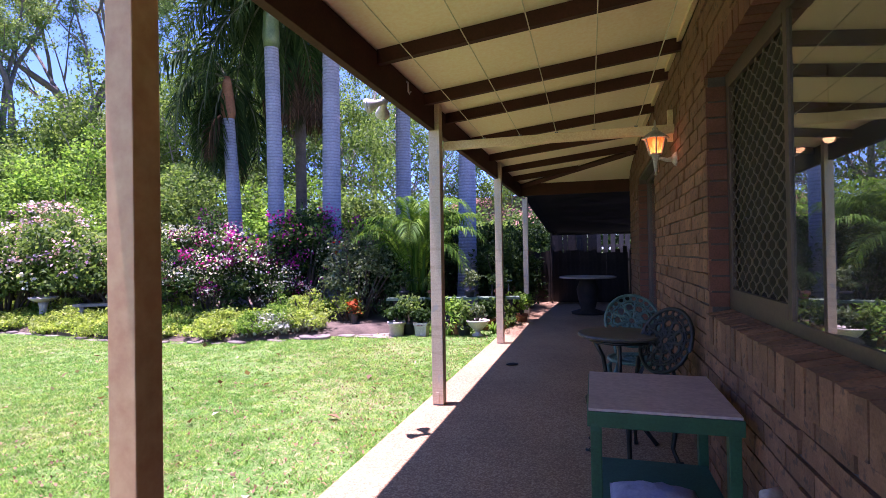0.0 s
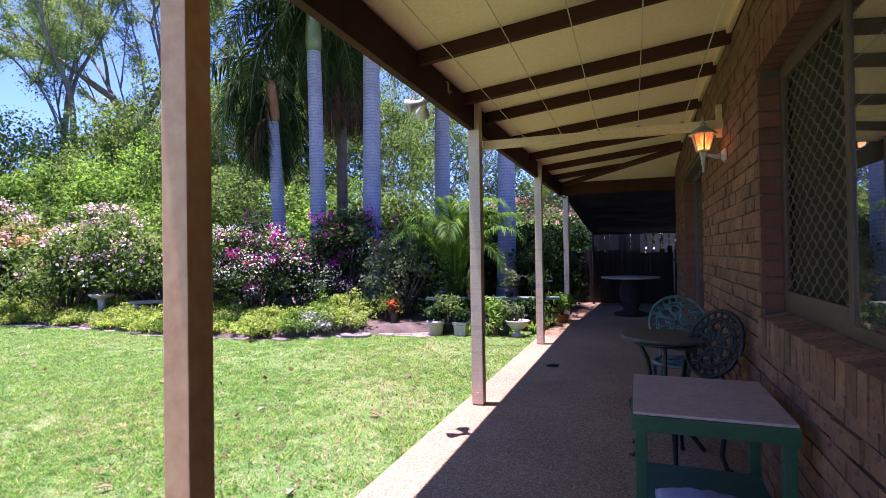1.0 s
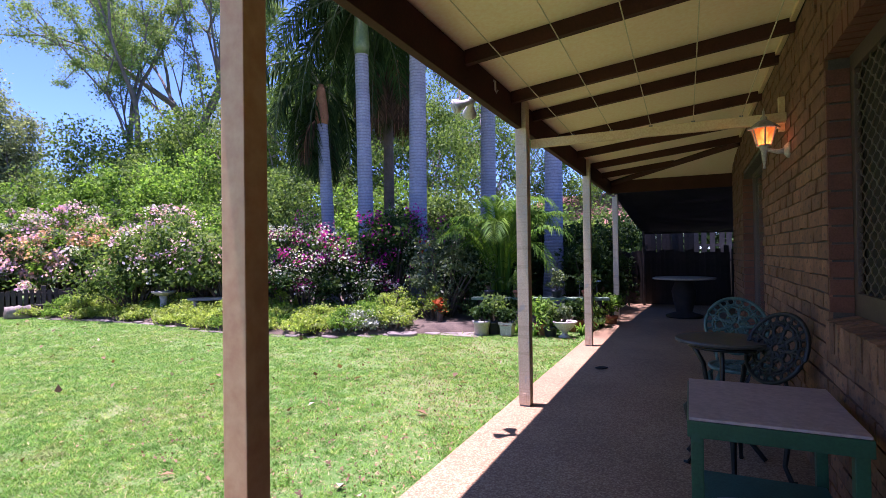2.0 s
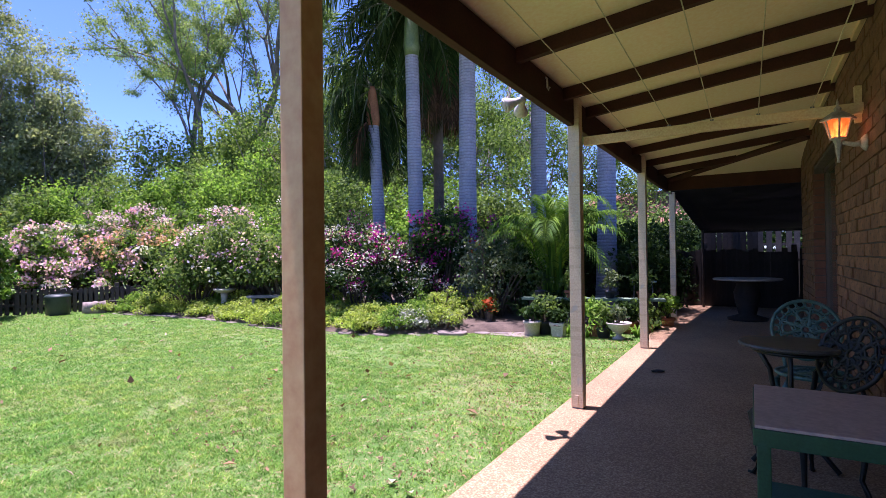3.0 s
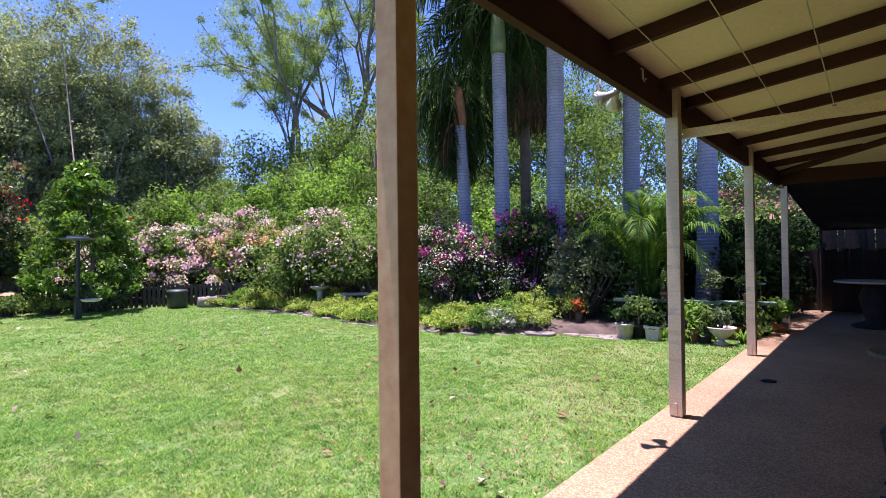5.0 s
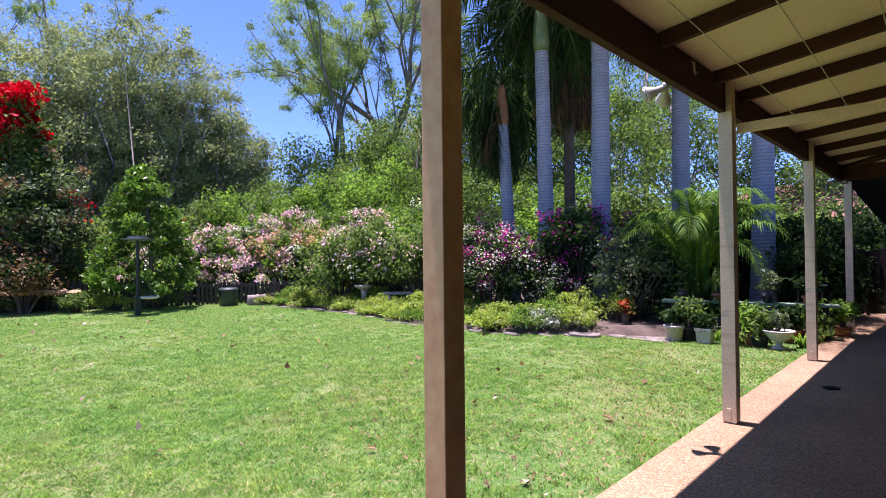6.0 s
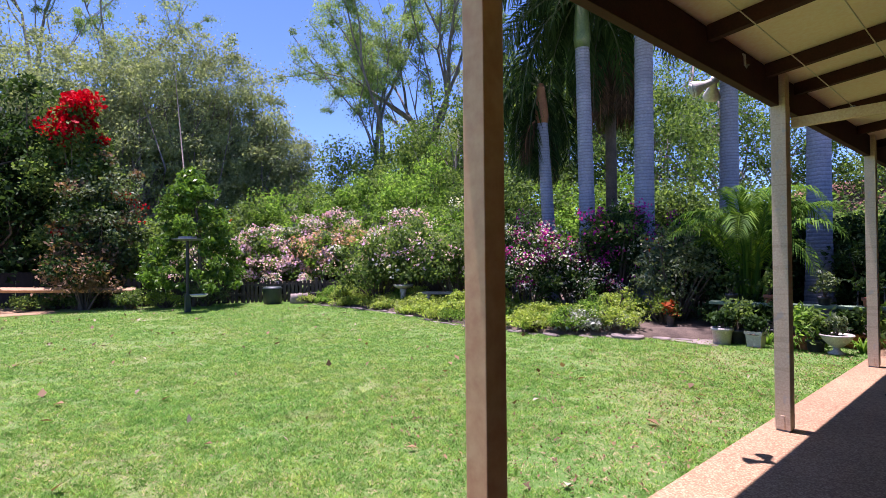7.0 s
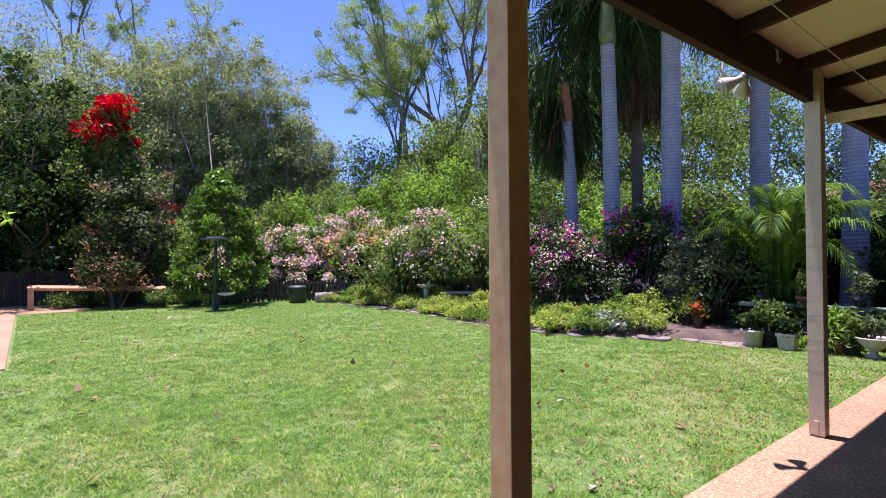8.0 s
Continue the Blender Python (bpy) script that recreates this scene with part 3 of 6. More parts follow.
# window: bronze frame, screen and glass
window = thing("window_1", "bronze-framed sliding window with a diamond security screen", "window", kind="structure")
WX = WALL + 0.10
bm = bmesh.new()
for lo, hi in (((WX, WIN[0], SILL), (WX + 0.07, WIN[1], SILL + 0.05)), ((WX, WIN[0], HEAD - 0.05), (WX + 0.07, WIN[1], HEAD)),
               ((WX, WIN[1] - 0.05, SILL + 0.05), (WX + 0.07, WIN[1], HEAD - 0.05)), ((WX, WIN[0], SILL + 0.05), (WX + 0.07, WIN[0] + 0.05, HEAD - 0.05))):
    box(bm, lo, hi, 0.003)
part("window_frame", bm, FRAME, window)
part("mullion", boxed((WX - 0.004, 2.318, SILL + 0.05), (WX + 0.012, 2.36, HEAD - 0.05), 0.003), FRAME, window)
bm = bmesh.new()
SY = (2.36, WIN[1] - 0.05)
for lo, hi in (((WX - 0.006, SY[0], SILL + 0.05), (WX + 0.016, SY[1], SILL + 0.11)), ((WX - 0.006, SY[0], HEAD - 0.09), (WX + 0.016, SY[1], HEAD - 0.05)), ((WX - 0.006, SY[1] - 0.04, SILL + 0.11), (WX + 0.016, SY[1], HEAD - 0.09))):
    box(bm, lo, hi, 0.002)
screen = part("screen_frame", bm, FRAME, window)
bm = bmesh.new()
zs = np.arange(SILL + 0.11, HEAD - 0.08, 0.0125)
strands = int((SY[1] - 0.04 - SY[0]) / 0.056)
for s in range(strands + 1):
    y = SY[0] + 0.005 + s * 0.056
    pts = []
    for i, z in enumerate(zs):
        side = math.cos(math.pi * (i / 3 + s))
        pts.append((WX + 0.004, y + 0.0255 * math.copysign(abs(side) ** 0.7, side), z))
    for a, b in zip(pts, pts[1:]):
        up = Vector((0, 0.0062, 0))
        deep = Vector((0.005, 0, 0))
        a, b = Vector(a), Vector(b)
        v = [bm.verts.new(q) for q in (a - up, a + up, b + up, b - up, a - up + deep, a + up + deep, b + up + deep, b - up + deep)]
        for f in ((0, 3, 2, 1), (4, 5, 6, 7), (0, 4, 7, 3), (1, 2, 6, 5)):
            bm.faces.new([v[k] for k in f])
part("screen_mesh", bm, GRILLE, screen, "diamond-patterned security mesh")
part("pane", boxed((WX + 0.006, WIN[0] + 0.05, SILL + 0.05), (WX + 0.010, 2.317, HEAD - 0.05)), GLASS, window, "clear glass reflecting the garden").visible_shadow = False
part("insect_mesh", boxed((WX + 0.030, 2.36, SILL + 0.05), (WX + 0.033, WIN[1] - 0.05, HEAD - 0.05)), surface("brown_insect_mesh", (0.016, 0.012, 0.008), (0.026, 0.020, 0.014), 3, 90, 0.8), screen, "fine dark brown insect mesh")
# pendant lamps in the room behind the glass
for x, y, z in ((1.5, 4.22, 1.99), (1.5, 4.75, 2.02)):
    lamp = thing("pendant_lamp", "small warm glowing pendant lamp in the dim room", "lamp", (x, y, 0), 0, "pendant lamps")
    part("shade", lathe(bmesh.new(), ((0.062, z - 0.005), (0.055, z + 0.03), (0.03, z + 0.055), (0.012, z + 0.07)), 18, cap=False), FRAME, lamp, smooth=True)
    part("bulb", lathe(bmesh.new(), ((0.006, z - 0.035), (0.025, z - 0.028), (0.036, z - 0.005), (0.025, z + 0.015), (0.006, z + 0.02)), 16), BULB, lamp, "lit warm bulb", smooth=True)
    part("cord", tube(bmesh.new(), [(0, 0, z + 0.06), (0, 0, 2.5)], 0.005, 5), FRAME, lamp)

# door in its recess
door = thing("door_1", "dark recessed screen door in the brick wall", "door", kind="structure")
bm = bmesh.new()
for lo, hi in (((WALL + 0.11, DOOR[0], 0), (WALL + 0.17, DOOR[0] + 0.05, DOOR[2])), ((WALL + 0.11, DOOR[1] - 0.05, 0), (WALL + 0.17, DOOR[1], DOOR[2])), ((WALL + 0.11, DOOR[0] + 0.05, DOOR[2] - 0.05), (WALL + 0.17, DOOR[1] - 0.05, DOOR[2])),
               ((WALL + 0.12, 6.66, 0.03), (WALL + 0.16, 6.72, DOOR[2] - 0.05))):
    box(bm, lo, hi, 0.003)
part("door_frame", bm, FRAME, door)
part("pane", boxed((WALL + 0.138, DOOR[0] + 0.05, 0.03), (WALL + 0.143, DOOR[1] - 0.05, DOOR[2] - 0.05)), GLASS, door)
part("door_handle", boxed((WALL + 0.095, 6.60, 0.95), (WALL + 0.118, 6.63, 1.15), 0.006), FRAME, door)

# ---- verandah roof ----
BEAM_X = (-1.342, -1.290)
BEAM_Z = (2.275, 2.50)
C0, C1 = 2.502, 2.705            # underside of the ceiling at the beam and at the wall
SLOPE = (C1 - C0) / (WALL - BEAM_X[1])


def ceil_z(x):
    return C0 + (x - BEAM_X[1]) * SLOPE


def sloped(bm, x0, x1, y0, y1, below, above):
    v = [bm.verts.new((x, y, ceil_z(x) + h)) for h in (below, above) for x, y in ((x0, y0), (x1, y0), (x1, y1), (x0, y1))]
    for f in ((0, 3, 2, 1), (4, 5, 6, 7), (0, 1, 5, 4), (1, 2, 6, 5), (2, 3, 7, 6), (3, 0, 4, 7)):
        bm.faces.new([v[k] for k in f])
    return bm


ROOF_END = 9.75
tagged(part("ceiling", sloped(bmesh.new(), BEAM_X[0] + 0.01, 0.9, -4, ROOF_END, 0.002, 0.02), CEILING), "cream painted sheet ceiling of the verandah", "ceiling", kind="structure")
tagged(part("roof", sloped(bmesh.new(), -1.425, 6.2, -4.3, ROOF_END + 0.2, 0.03, 0.06), ROOF_METAL), "pale metal roof sheeting over the verandah", "roof", kind="structure")
tagged(part("wall_beam", boxed((WALL - 0.0, -4, WALL_TOP - 0.0), (WALL + 0.2, WALL_END, WALL_TOP + 0.06)), BROWN), "brown timber plate on top of the brick wall", "beam", kind="structure")
tagged(part("beam", boxed((BEAM_X[0], -4, BEAM_Z[0]), (BEAM_X[1], ROOF_END, BEAM_Z[1] - 0.004), 0.004), BROWN), "dark brown timber verandah beam", "beam", kind="structure")
RAFTERS = (-2.1, -1.05, 0.0, 1.02, 2.06, 3.08, 4.0, 4.62, 5.65, 6.66, 7.66, 8.66)
for y in RAFTERS:
    r = part("rafter", sloped(bmesh.new(), BEAM_X[1], WALL if y < 7.8 else -0.25, y - 0.022, y + 0.022, -0.088, 0.0), BROWN)
    tagged(r, "dark brown timber verandah rafter", "rafter", "verandah rafters", "structure")
bm = bmesh.new()
sloped(bm, WALL - 0.03, WALL - 0.002, -4, WALL_END, -0.03, -0.001)
tagged(part("trim", bm, CREAM_TRIM), "cream quarter trim between ceiling and brick wall", "trim", kind="structure")
# end of the roof: cross beam, hip timber and cream gable sheet
tagged(part("end_beam", boxed((BEAM_X[1], ROOF_END - 0.10, 2.28), (1.6, ROOF_END - 0.05, 2.50), 0.004), BROWN), "dark brown timber beam across the verandah end", "beam", kind="structure")
HIP = ((BEAM_X[1], ROOF_END - 0.10, 2.495), (WALL, 7.9, 2.70))
bm = bmesh.new()
under = [bm.verts.new(q) for q in (HIP[0], (1.1, ROOF_END - 0.10, 2.495), HIP[1])]
over = [bm.verts.new(v.co + Vector((0, 0, 0.006))) for v in under]
bm.faces.new(under[::-1])
bm.faces.new(over)
for k in range(3):
    bm.faces.new((under[k], under[(k + 1) % 3], over[(k + 1) % 3], over[k]))
bmesh.ops.recalc_face_normals(bm, faces=bm.faces[:])
tagged(part("hip_ceiling", bm, CEILING), "cream ceiling sheet sloping down at the verandah end", "ceiling", kind="structure")
tagged(part("hip_timber", tube(bmesh.new(), [Vector(HIP[0]) - Vector((0, 0, 0.045)), Vector(HIP[1]) - Vector((0.01, 0, 0.05))], 0.045, 4), BROWN), "brown diagonal hip timber under the ceiling", "beam", kind="structure")

# posts, checked out at the top for the beam
def post(y, material, label):
    t = thing("verandah_post", label, "post", (PX - PW, y, 0), 0, "verandah posts")
    bm = bmesh.new()
    box(bm, (0, 0, 0.012), (PW, PW, BEAM_Z[0] - 0.001), 0.004)
    part("shaft", bm, material, t)
    part("tongue", boxed((BEAM_X[1] - PX + PW + 0.001, 0.002, BEAM_Z[0]), (PW - 0.002, PW - 0.002, C0 - 0.004), 0.002), material, t)
    part("foot_plate", boxed((0.006, 0.006, 0.0), (PW - 0.006, PW - 0.006, 0.012)), METAL_GREY, t)
    bm = bmesh.new()
    box(bm, (0.035, -0.006, 0.02), (0.060, 0.0, 0.11), 0.002)
    part("bracket", bm, material, t)
    return t


post(POST_Y - STEP, CREAM_POST, "tall square timber post in tan paint")
post(POST_Y, CREAM_POST, "tall square timber post in glossy tan paint")
for k in (1, 2, 3):
    post(POST_Y + k * STEP, WHITE_POST, "square timber post in weathered cream paint, joints in the paint")

# cross brace from the second post to the wall
brace = part("brace", boxed((PX, 4.36, 2.128), (WALL, 4.405, 2.198), 0.003), CREAM_TRIM)
tagged(brace, "cream painted timber brace from post to brick wall", "beam", kind="structure")
tagged(part("cleat", boxed((WALL - 0.04, 4.405, 2.08), (WALL - 0.001, 4.45, 2.32), 0.003), CREAM_TRIM), "cream timber cleat on the brick wall", "beam", kind="structure")
for x in (-0.90, -0.60, -0.31, -0.02, 0.29):
    line = thing("clothes_line", "thin cream cord strung under the verandah rafters", "clothes line", group="clothes lines")
    part("cord", tube(bmesh.new(), [(x * 1.02 + 0.05, -3.9, 2.42 + x * 0.1), (x, 4.38, 2.205)], 0.0028, 5), ROPE, line)
    part("eyelet", boxed((x - 0.012, 4.37, 2.198), (x + 0.012, 4.395, 2.211), 0.002), METAL_GREY, line)

# far end: shade cloth, palings
bm = bmesh.new()
n_u, n_v = 24, 12
# cloth stretched unseen behind the house and past the fence, to darken the end
grid = [[bm.verts.new((-1.33 + (u / n_u) * (6.2 - 0.28 * v / n_v) + 0.28 * v / n_v, ROOF_END + 0.02 + 3.8 * v / n_v, 2.42 - 0.74 * v / n_v - 0.05 * math.sin(math.pi * v / n_v) + 0.01 * math.sin(u * 0.9))) for u in range(n_u + 1)] for v in range(n_v + 1)]
for v in range(n_v):
    for u in range(n_u):
        bm.faces.new((grid[v][u], grid[v][u + 1], grid[v + 1][u + 1], grid[v + 1][u]))
bmesh.ops.solidify(bm, geom=bm.faces[:], thickness=0.004)
sail = thing("shade_sail", "black shade cloth sloping down from the verandah end", "shade cloth")
part("cloth", bm, SHADE_CLOTH, sail, smooth=True)
part("hem", tube(bmesh.new(), [(-1.05, ROOF_END + 3.82, 1.68), (4.87, ROOF_END + 3.82, 1.68)], 0.014, 7), SHADE_CLOTH, sail, "rolled black hem")
for x in (-1.02, 1.75):
    tagged(part("shade_pole", tube(bmesh.new(), [(x, 13.1, 0.0), (x, 13.1, 1.72)], 0.025, 8), OLD_TIMBER), "thin grey pole holding the shade cloth", "pole", "shade poles")


def paling_fence(name, label, a, b, height, width, gap, material, uneven=0.03, rails=(0.25, 0.8), post_every=0, kind="structure", cap=False):
    f = thing(name, label, "fence", kind=kind)
    a, b = Vector((*a, GROUND)), Vector((*b, GROUND))
    way = (b - a).normalized()
    length = (b - a).length
    turn = math.atan2(way.y, way.x)
    mesh = bpy.data.meshes.new("paling")
    bm = boxed((-0.003, -0.009, 0), (width + 0.003, 0.009, height), 0.002)
    bm.to_mesh(mesh)
    bm.free()
    mesh.materials.append(material)
    for i in range(int(length / (width + gap))):
        ob = link_mesh("paling", mesh, f)
        ob.matrix_basis = Matrix.Translation(a + way * i * (width + gap) + Vector((0, 0, float(rng.uniform(-uneven, 0))))) @ pose(0, 0, 0, float(rng.normal() * 0.6), float(rng.normal() * 0.5), math.degrees(turn))
    for z in rails:
        bm = boxed((0, 0.011, height * z - 0.03), (length, 0.045, height * z + 0.03), 0.003)
        ob = part("rail", bm, material, f)
        ob.matrix_basis = Matrix.Translation(a) @ pose(0, 0, 0, 0, 0, math.degrees(turn))
    if post_every:
        for i in range(int(length / post_every) + 1):
            ob = part("fence_post", boxed((-0.05, 0.046, 0), (0.05, 0.14, height + 0.06), 0.004), material, f)
            ob.matrix_basis = Matrix.Translation(a + way * min(length, i * post_every)) @ pose(0, 0, 0, 0, 0, math.degrees(turn))
    return f


paling_fence("paling_fence", "dark timber paling fence behind the verandah end", (-6.5, 13.45), (4.5, 13.45), 1.36, 0.104, 0.0, SHADED_TIMBER, 0.10, (0.2, 0.8), 2.4)
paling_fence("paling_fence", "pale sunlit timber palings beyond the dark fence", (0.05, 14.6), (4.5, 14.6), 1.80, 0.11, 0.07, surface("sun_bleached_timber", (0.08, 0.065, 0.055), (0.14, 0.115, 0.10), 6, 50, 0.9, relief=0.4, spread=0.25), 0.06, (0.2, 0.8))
# made-up palings that block the bright gap left of the pale ones
paling_fence("paling_fence", "taller dark palings added to block the bright gap at the end fence", (-1.1, 14.2), (0.05, 14.2), 1.85, 0.104, 0.0, SHADED_TIMBER, 0.08, (0.2, 0.8))
paling_fence("picket_fence", "low dark weathered picket fence behind the lawn", place(85.5, 16.6)[:2], place(70, 15.7)[:2], 0.78, 0.07, 0.045, OLD_TIMBER, 0.05, (0.3, 0.8), 2.0)
paling_fence("picket_fence", "low dark weathered picket fence under the flowers", place(70, 15.7)[:2], place(57, 15.5)[:2], 0.62, 0.07, 0.04, OLD_TIMBER, 0.05, (0.3, 0.8), 2.0)
paling_fence("board_fence", "dark timber fence in deep shade beside the path", place(97, 18.5)[:2], place(85.5, 17.6)[:2], 0.95, 0.12, 0.01, SHADED_TIMBER, 0.02, (0.2, 0.8), 2.4)
# added out of view behind the house corner, to keep daylight off the verandah end
paling_fence("side_fence", "unseen tall timber fence added to keep light off the corner", (3.3, 9.3), (3.3, 13.45), 2.3, 0.104, 0.0, SHADED_TIMBER, 0.02, (0.2, 0.8), 2.0)


# ---- garden: far trees ----
def misty(centres, per, spread, fall=0.75):
    """Points thinning out softly round the clump centres."""
    k = len(centres)
    sizes = spread * rng.uniform(0.5, 1.5, (k, 1, 1))
    off = rng.normal(size=(k, per, 3)) * np.array([1, 1, fall]) * sizes
    return (centres[:, None, :] + off).reshape(-1, 3)


def gum(at, height, crown, count):
    """A dense gum: fine hanging leaves in soft sprays on spreading limbs, thinner towards the edge."""
    t = thing("gum_tree", "tall grey-green gum tree with fine drooping foliage", "tree", at, 0, "gum trees")
    cen = clumps(count, (0, 0, height - crown[2]), crown, 0.25, -0.97)
    part("trunk", limbs(bmesh.new(), (0, 0, -0.1), cen[::3], 0.17, 0.3, (0.15, 0.9), top=(0, 0, height - crown[2] * 0.6)), BARK_SHADED, t, smooth=True)
    q = leaves_at(misty(cen, 168, 0.30, 0.8), 0.17, 0.55, 0.7, 0.0)
    blades_mesh("crown", q[:, 1:4], L_GUM, t)
    return t


for bearing, dist, h, crown, count in ((92, 31, 13.2, (3.6, 3.6, 5.6), 300), (86, 30, 12.2, (3.0, 3.0, 5.6), 290), (80.5, 31, 13.4, (2.8, 2.8, 6.3), 340), (76.5, 30, 13.6, (2.7, 2.7, 6.4), 340), (72, 29.5, 12.9, (2.3, 2.3, 6.2), 310),
                                       (68, 30, 11.2, (1.8, 1.8, 5.3), 240), (65, 29.5, 8.6, (1.4, 1.4, 3.9), 150), (74, 35, 8.5, (4.5, 4.5, 4.2), 160), (84, 36, 9.0, (5.5, 5.5, 4.4), 180), (50.5, 34, 11.0, (3.0, 3.0, 5.0), 130), (46, 33, 13.0, (3.2, 3.2, 6.0), 160)):
    gum(place(bearing, dist, GROUND), h, crown, count)


# open gums whose limbs fork and fork again
def open_gum(at, reach, spread, lean, label, tufts=1.0, seed=1):
    """A forking gum: each limb bends upwards and parts in two or three, with tufts of leaves on the last twigs."""
    t = thing("open_gum_tree", label, "tree", at, 0, "open gum trees")
    bm, cen = bmesh.new(), []
    rng = np.random.default_rng(seed)

    def grow(start, way, length, radius, level):
        knots, d = [np.array(start, float)], np.array(way, float)
        for i in range(5):
            d = d + rng.normal(size=3) * 0.08 + np.array([0, 0, 0.045])
            d = d / np.linalg.norm(d)
            knots.append(knots[-1] + d * length / 5)
        tube(bm, knots, [radius * (1 - 0.09 * i) for i in range(6)], 7 if level < 2 else 4, False)
        if level >= 2:
            for q in knots[2:] if level == 2 else knots[1:]:
                if rng.uniform() < (0.0 if level == 2 else 0.35 if level == 3 else 0.75) * tufts:
                    cen.append(q + rng.normal(size=3) * 0.16)
        if level == 4:
            return
        for k in range(3 if level in (1, 2) else 2):
            at_k = knots[5] if k < 2 else knots[int(rng.integers(2, 5))]
            a = rng.uniform(0, 2 * math.pi)
            side = unit((np.cross(d, [math.cos(a), math.sin(a), 0.2]))[None])[0]
            grow(at_k, unit((d + side * spread * rng.uniform(0.6, 1.25))[None])[0], length * rng.uniform(0.62, 0.9), radius * (0.60 if k < 2 else 0.42), level + 1)

    grow((0, 0, -0.1), unit(np.array([[*lean, 1.0]]))[0], reach, 0.30, 0)
    part("trunk", bm, BARK_SHADED, t, smooth=True)
    blades_mesh("crown", leaves_at(misty(np.array(cen), 190, 0.20, 0.75), 0.12, 0.6, 0.4, 0.5)[:, 1:4], L_GUM_FRESH, t)
    return t


open_gum(place(51.6, 27, GROUND), 4.6, 0.32, (-0.17, -0.26), "tall open gum tree leaning away with sparse leaf tufts", 0.9, 3)
open_gum(place(51.0, 28, GROUND), 5.6, 0.5, (-0.02, -0.02), "tall open gum tree with forking grey limbs beside the palms", 1.0, 5)
open_gum(place(47.5, 29, GROUND), 5.2, 0.5, (0.05, 0.05), "open gum tree with forking limbs behind the palms", 1.1, 8)
open_gum(place(41.5, 27, GROUND), 5.0, 0.5, (0.05, 0.05), "open gum tree with forking limbs behind the palms", 1.1, 9)
open_gum(place(88.0, 36, GROUND), 6.0, 0.5, (0.1, 0.15), "tall open gum tree above the dark hedge", 0.8, 12)
# dark understorey beyond the fences
for k, bearing in enumerate((100, 95, 90.5, 86.5, 82.5, 79, 75.5, 72)):
    bush("leafy_shrub", "dark dense shrub under the trees behind the fence", place(bearing, 21 - 0.2 * k, GROUND), (1.5, 1.2, 1.35), 60, 90, 0.5, L_DARK if k < 4 else L_MID, 0.15, group="backing shrubs")
# leafy wood behind the palms
for bearing, dist, h, crown, count in ((47, 23, 8.2, (3.2, 3.2, 3.2), 50), (52.5, 24, 7.4, (2.8, 2.8, 2.8), 44), (57.5, 25, 6.6, (2.4, 2.4, 2.6), 38), (40, 22, 9.5, (3.0, 3.0, 4.0), 56), (33, 23, 10.5, (3.0, 3.0, 4.4), 60), (27, 23, 9.4, (2.6, 2.6, 3.8), 40),
                                       (21, 25, 10, (2.6, 2.6, 4.0), 34), (15, 25, 9.5, (2.4, 2.4, 3.8), 30), (9, 26, 8, (2.6, 2.6, 3.2), 34), (37, 29, 13, (4, 4, 5), 44), (23, 30, 14, (4, 4, 5), 44), (3, 30, 8, (3, 3, 3.2), 30)):
    tree("leafy_tree", "leafy green garden tree with sunlit foliage", place(bearing, dist, GROUND), h, crown, count, 300, 1.1, L_MID, 0.19, BARK_GREY, 0.16, 0.5, 0.4, -0.8, 0.4, group="leafy trees", far=True)
for bearing, dist, r in ((75, 22.5, (1.9, 1.6, 1.7)), (70, 22, (2.0, 1.7, 1.75)), (66, 21.5, (2.1, 1.8, 1.85)), (61, 21, (2.4, 2.0, 2.2)), (56, 20.5, (2.3, 2.0, 2.35)), (51.5, 20, (2.3, 2.0, 2.6)), (47, 19.5, (2.2, 2.0, 2.5)), (43, 18.5, (2.0, 1.8, 2.0)), (38, 18, (2.0, 1.8, 1.9)), (33, 17.5, (2.0, 1.7, 1.9)), (28, 17.5, (2.0, 1.7, 1.9)), (23, 17, (1.9, 1.6, 1.8)), (18, 17, (1.8, 1.5, 1.6)), (13, 17, (1.6, 1.4, 1.3)), (8.5, 17, (1.5, 1.3, 1.2))):
    bush("leafy_shrub", "dense green shrub behind the flower bed", place(bearing, dist, GROUND), r, 80, 165, 0.6, L_BRIGHT if int(bearing) % 3 == 0 else L_MID, 0.15, slim=0.55, group="backing shrubs", far=True)

# bank of pale pink bougainvillea over the picket fence
PINKS = (("pale_foliage", L_SAGE, 0.45, 50, 0.09), ("pink_blossom", F_PINK, 0.52, 84, 0.075), ("pale_blossom", F_WHITE, 0.22, 60, 0.07))
PEACHES = (("pale_foliage", L_SAGE, 0.45, 50, 0.09), ("pink_blossom", F_PINK, 0.36, 70, 0.075), ("peach_blossom", F_PEACH, 0.45, 80, 0.075))
FEW = (("pale_foliage", L_SAGE, 0.3, 40, 0.09), ("pink_blossom", F_PINK, 0.16, 60, 0.08), ("pale_blossom", F_WHITE, 0.07, 40, 0.07))
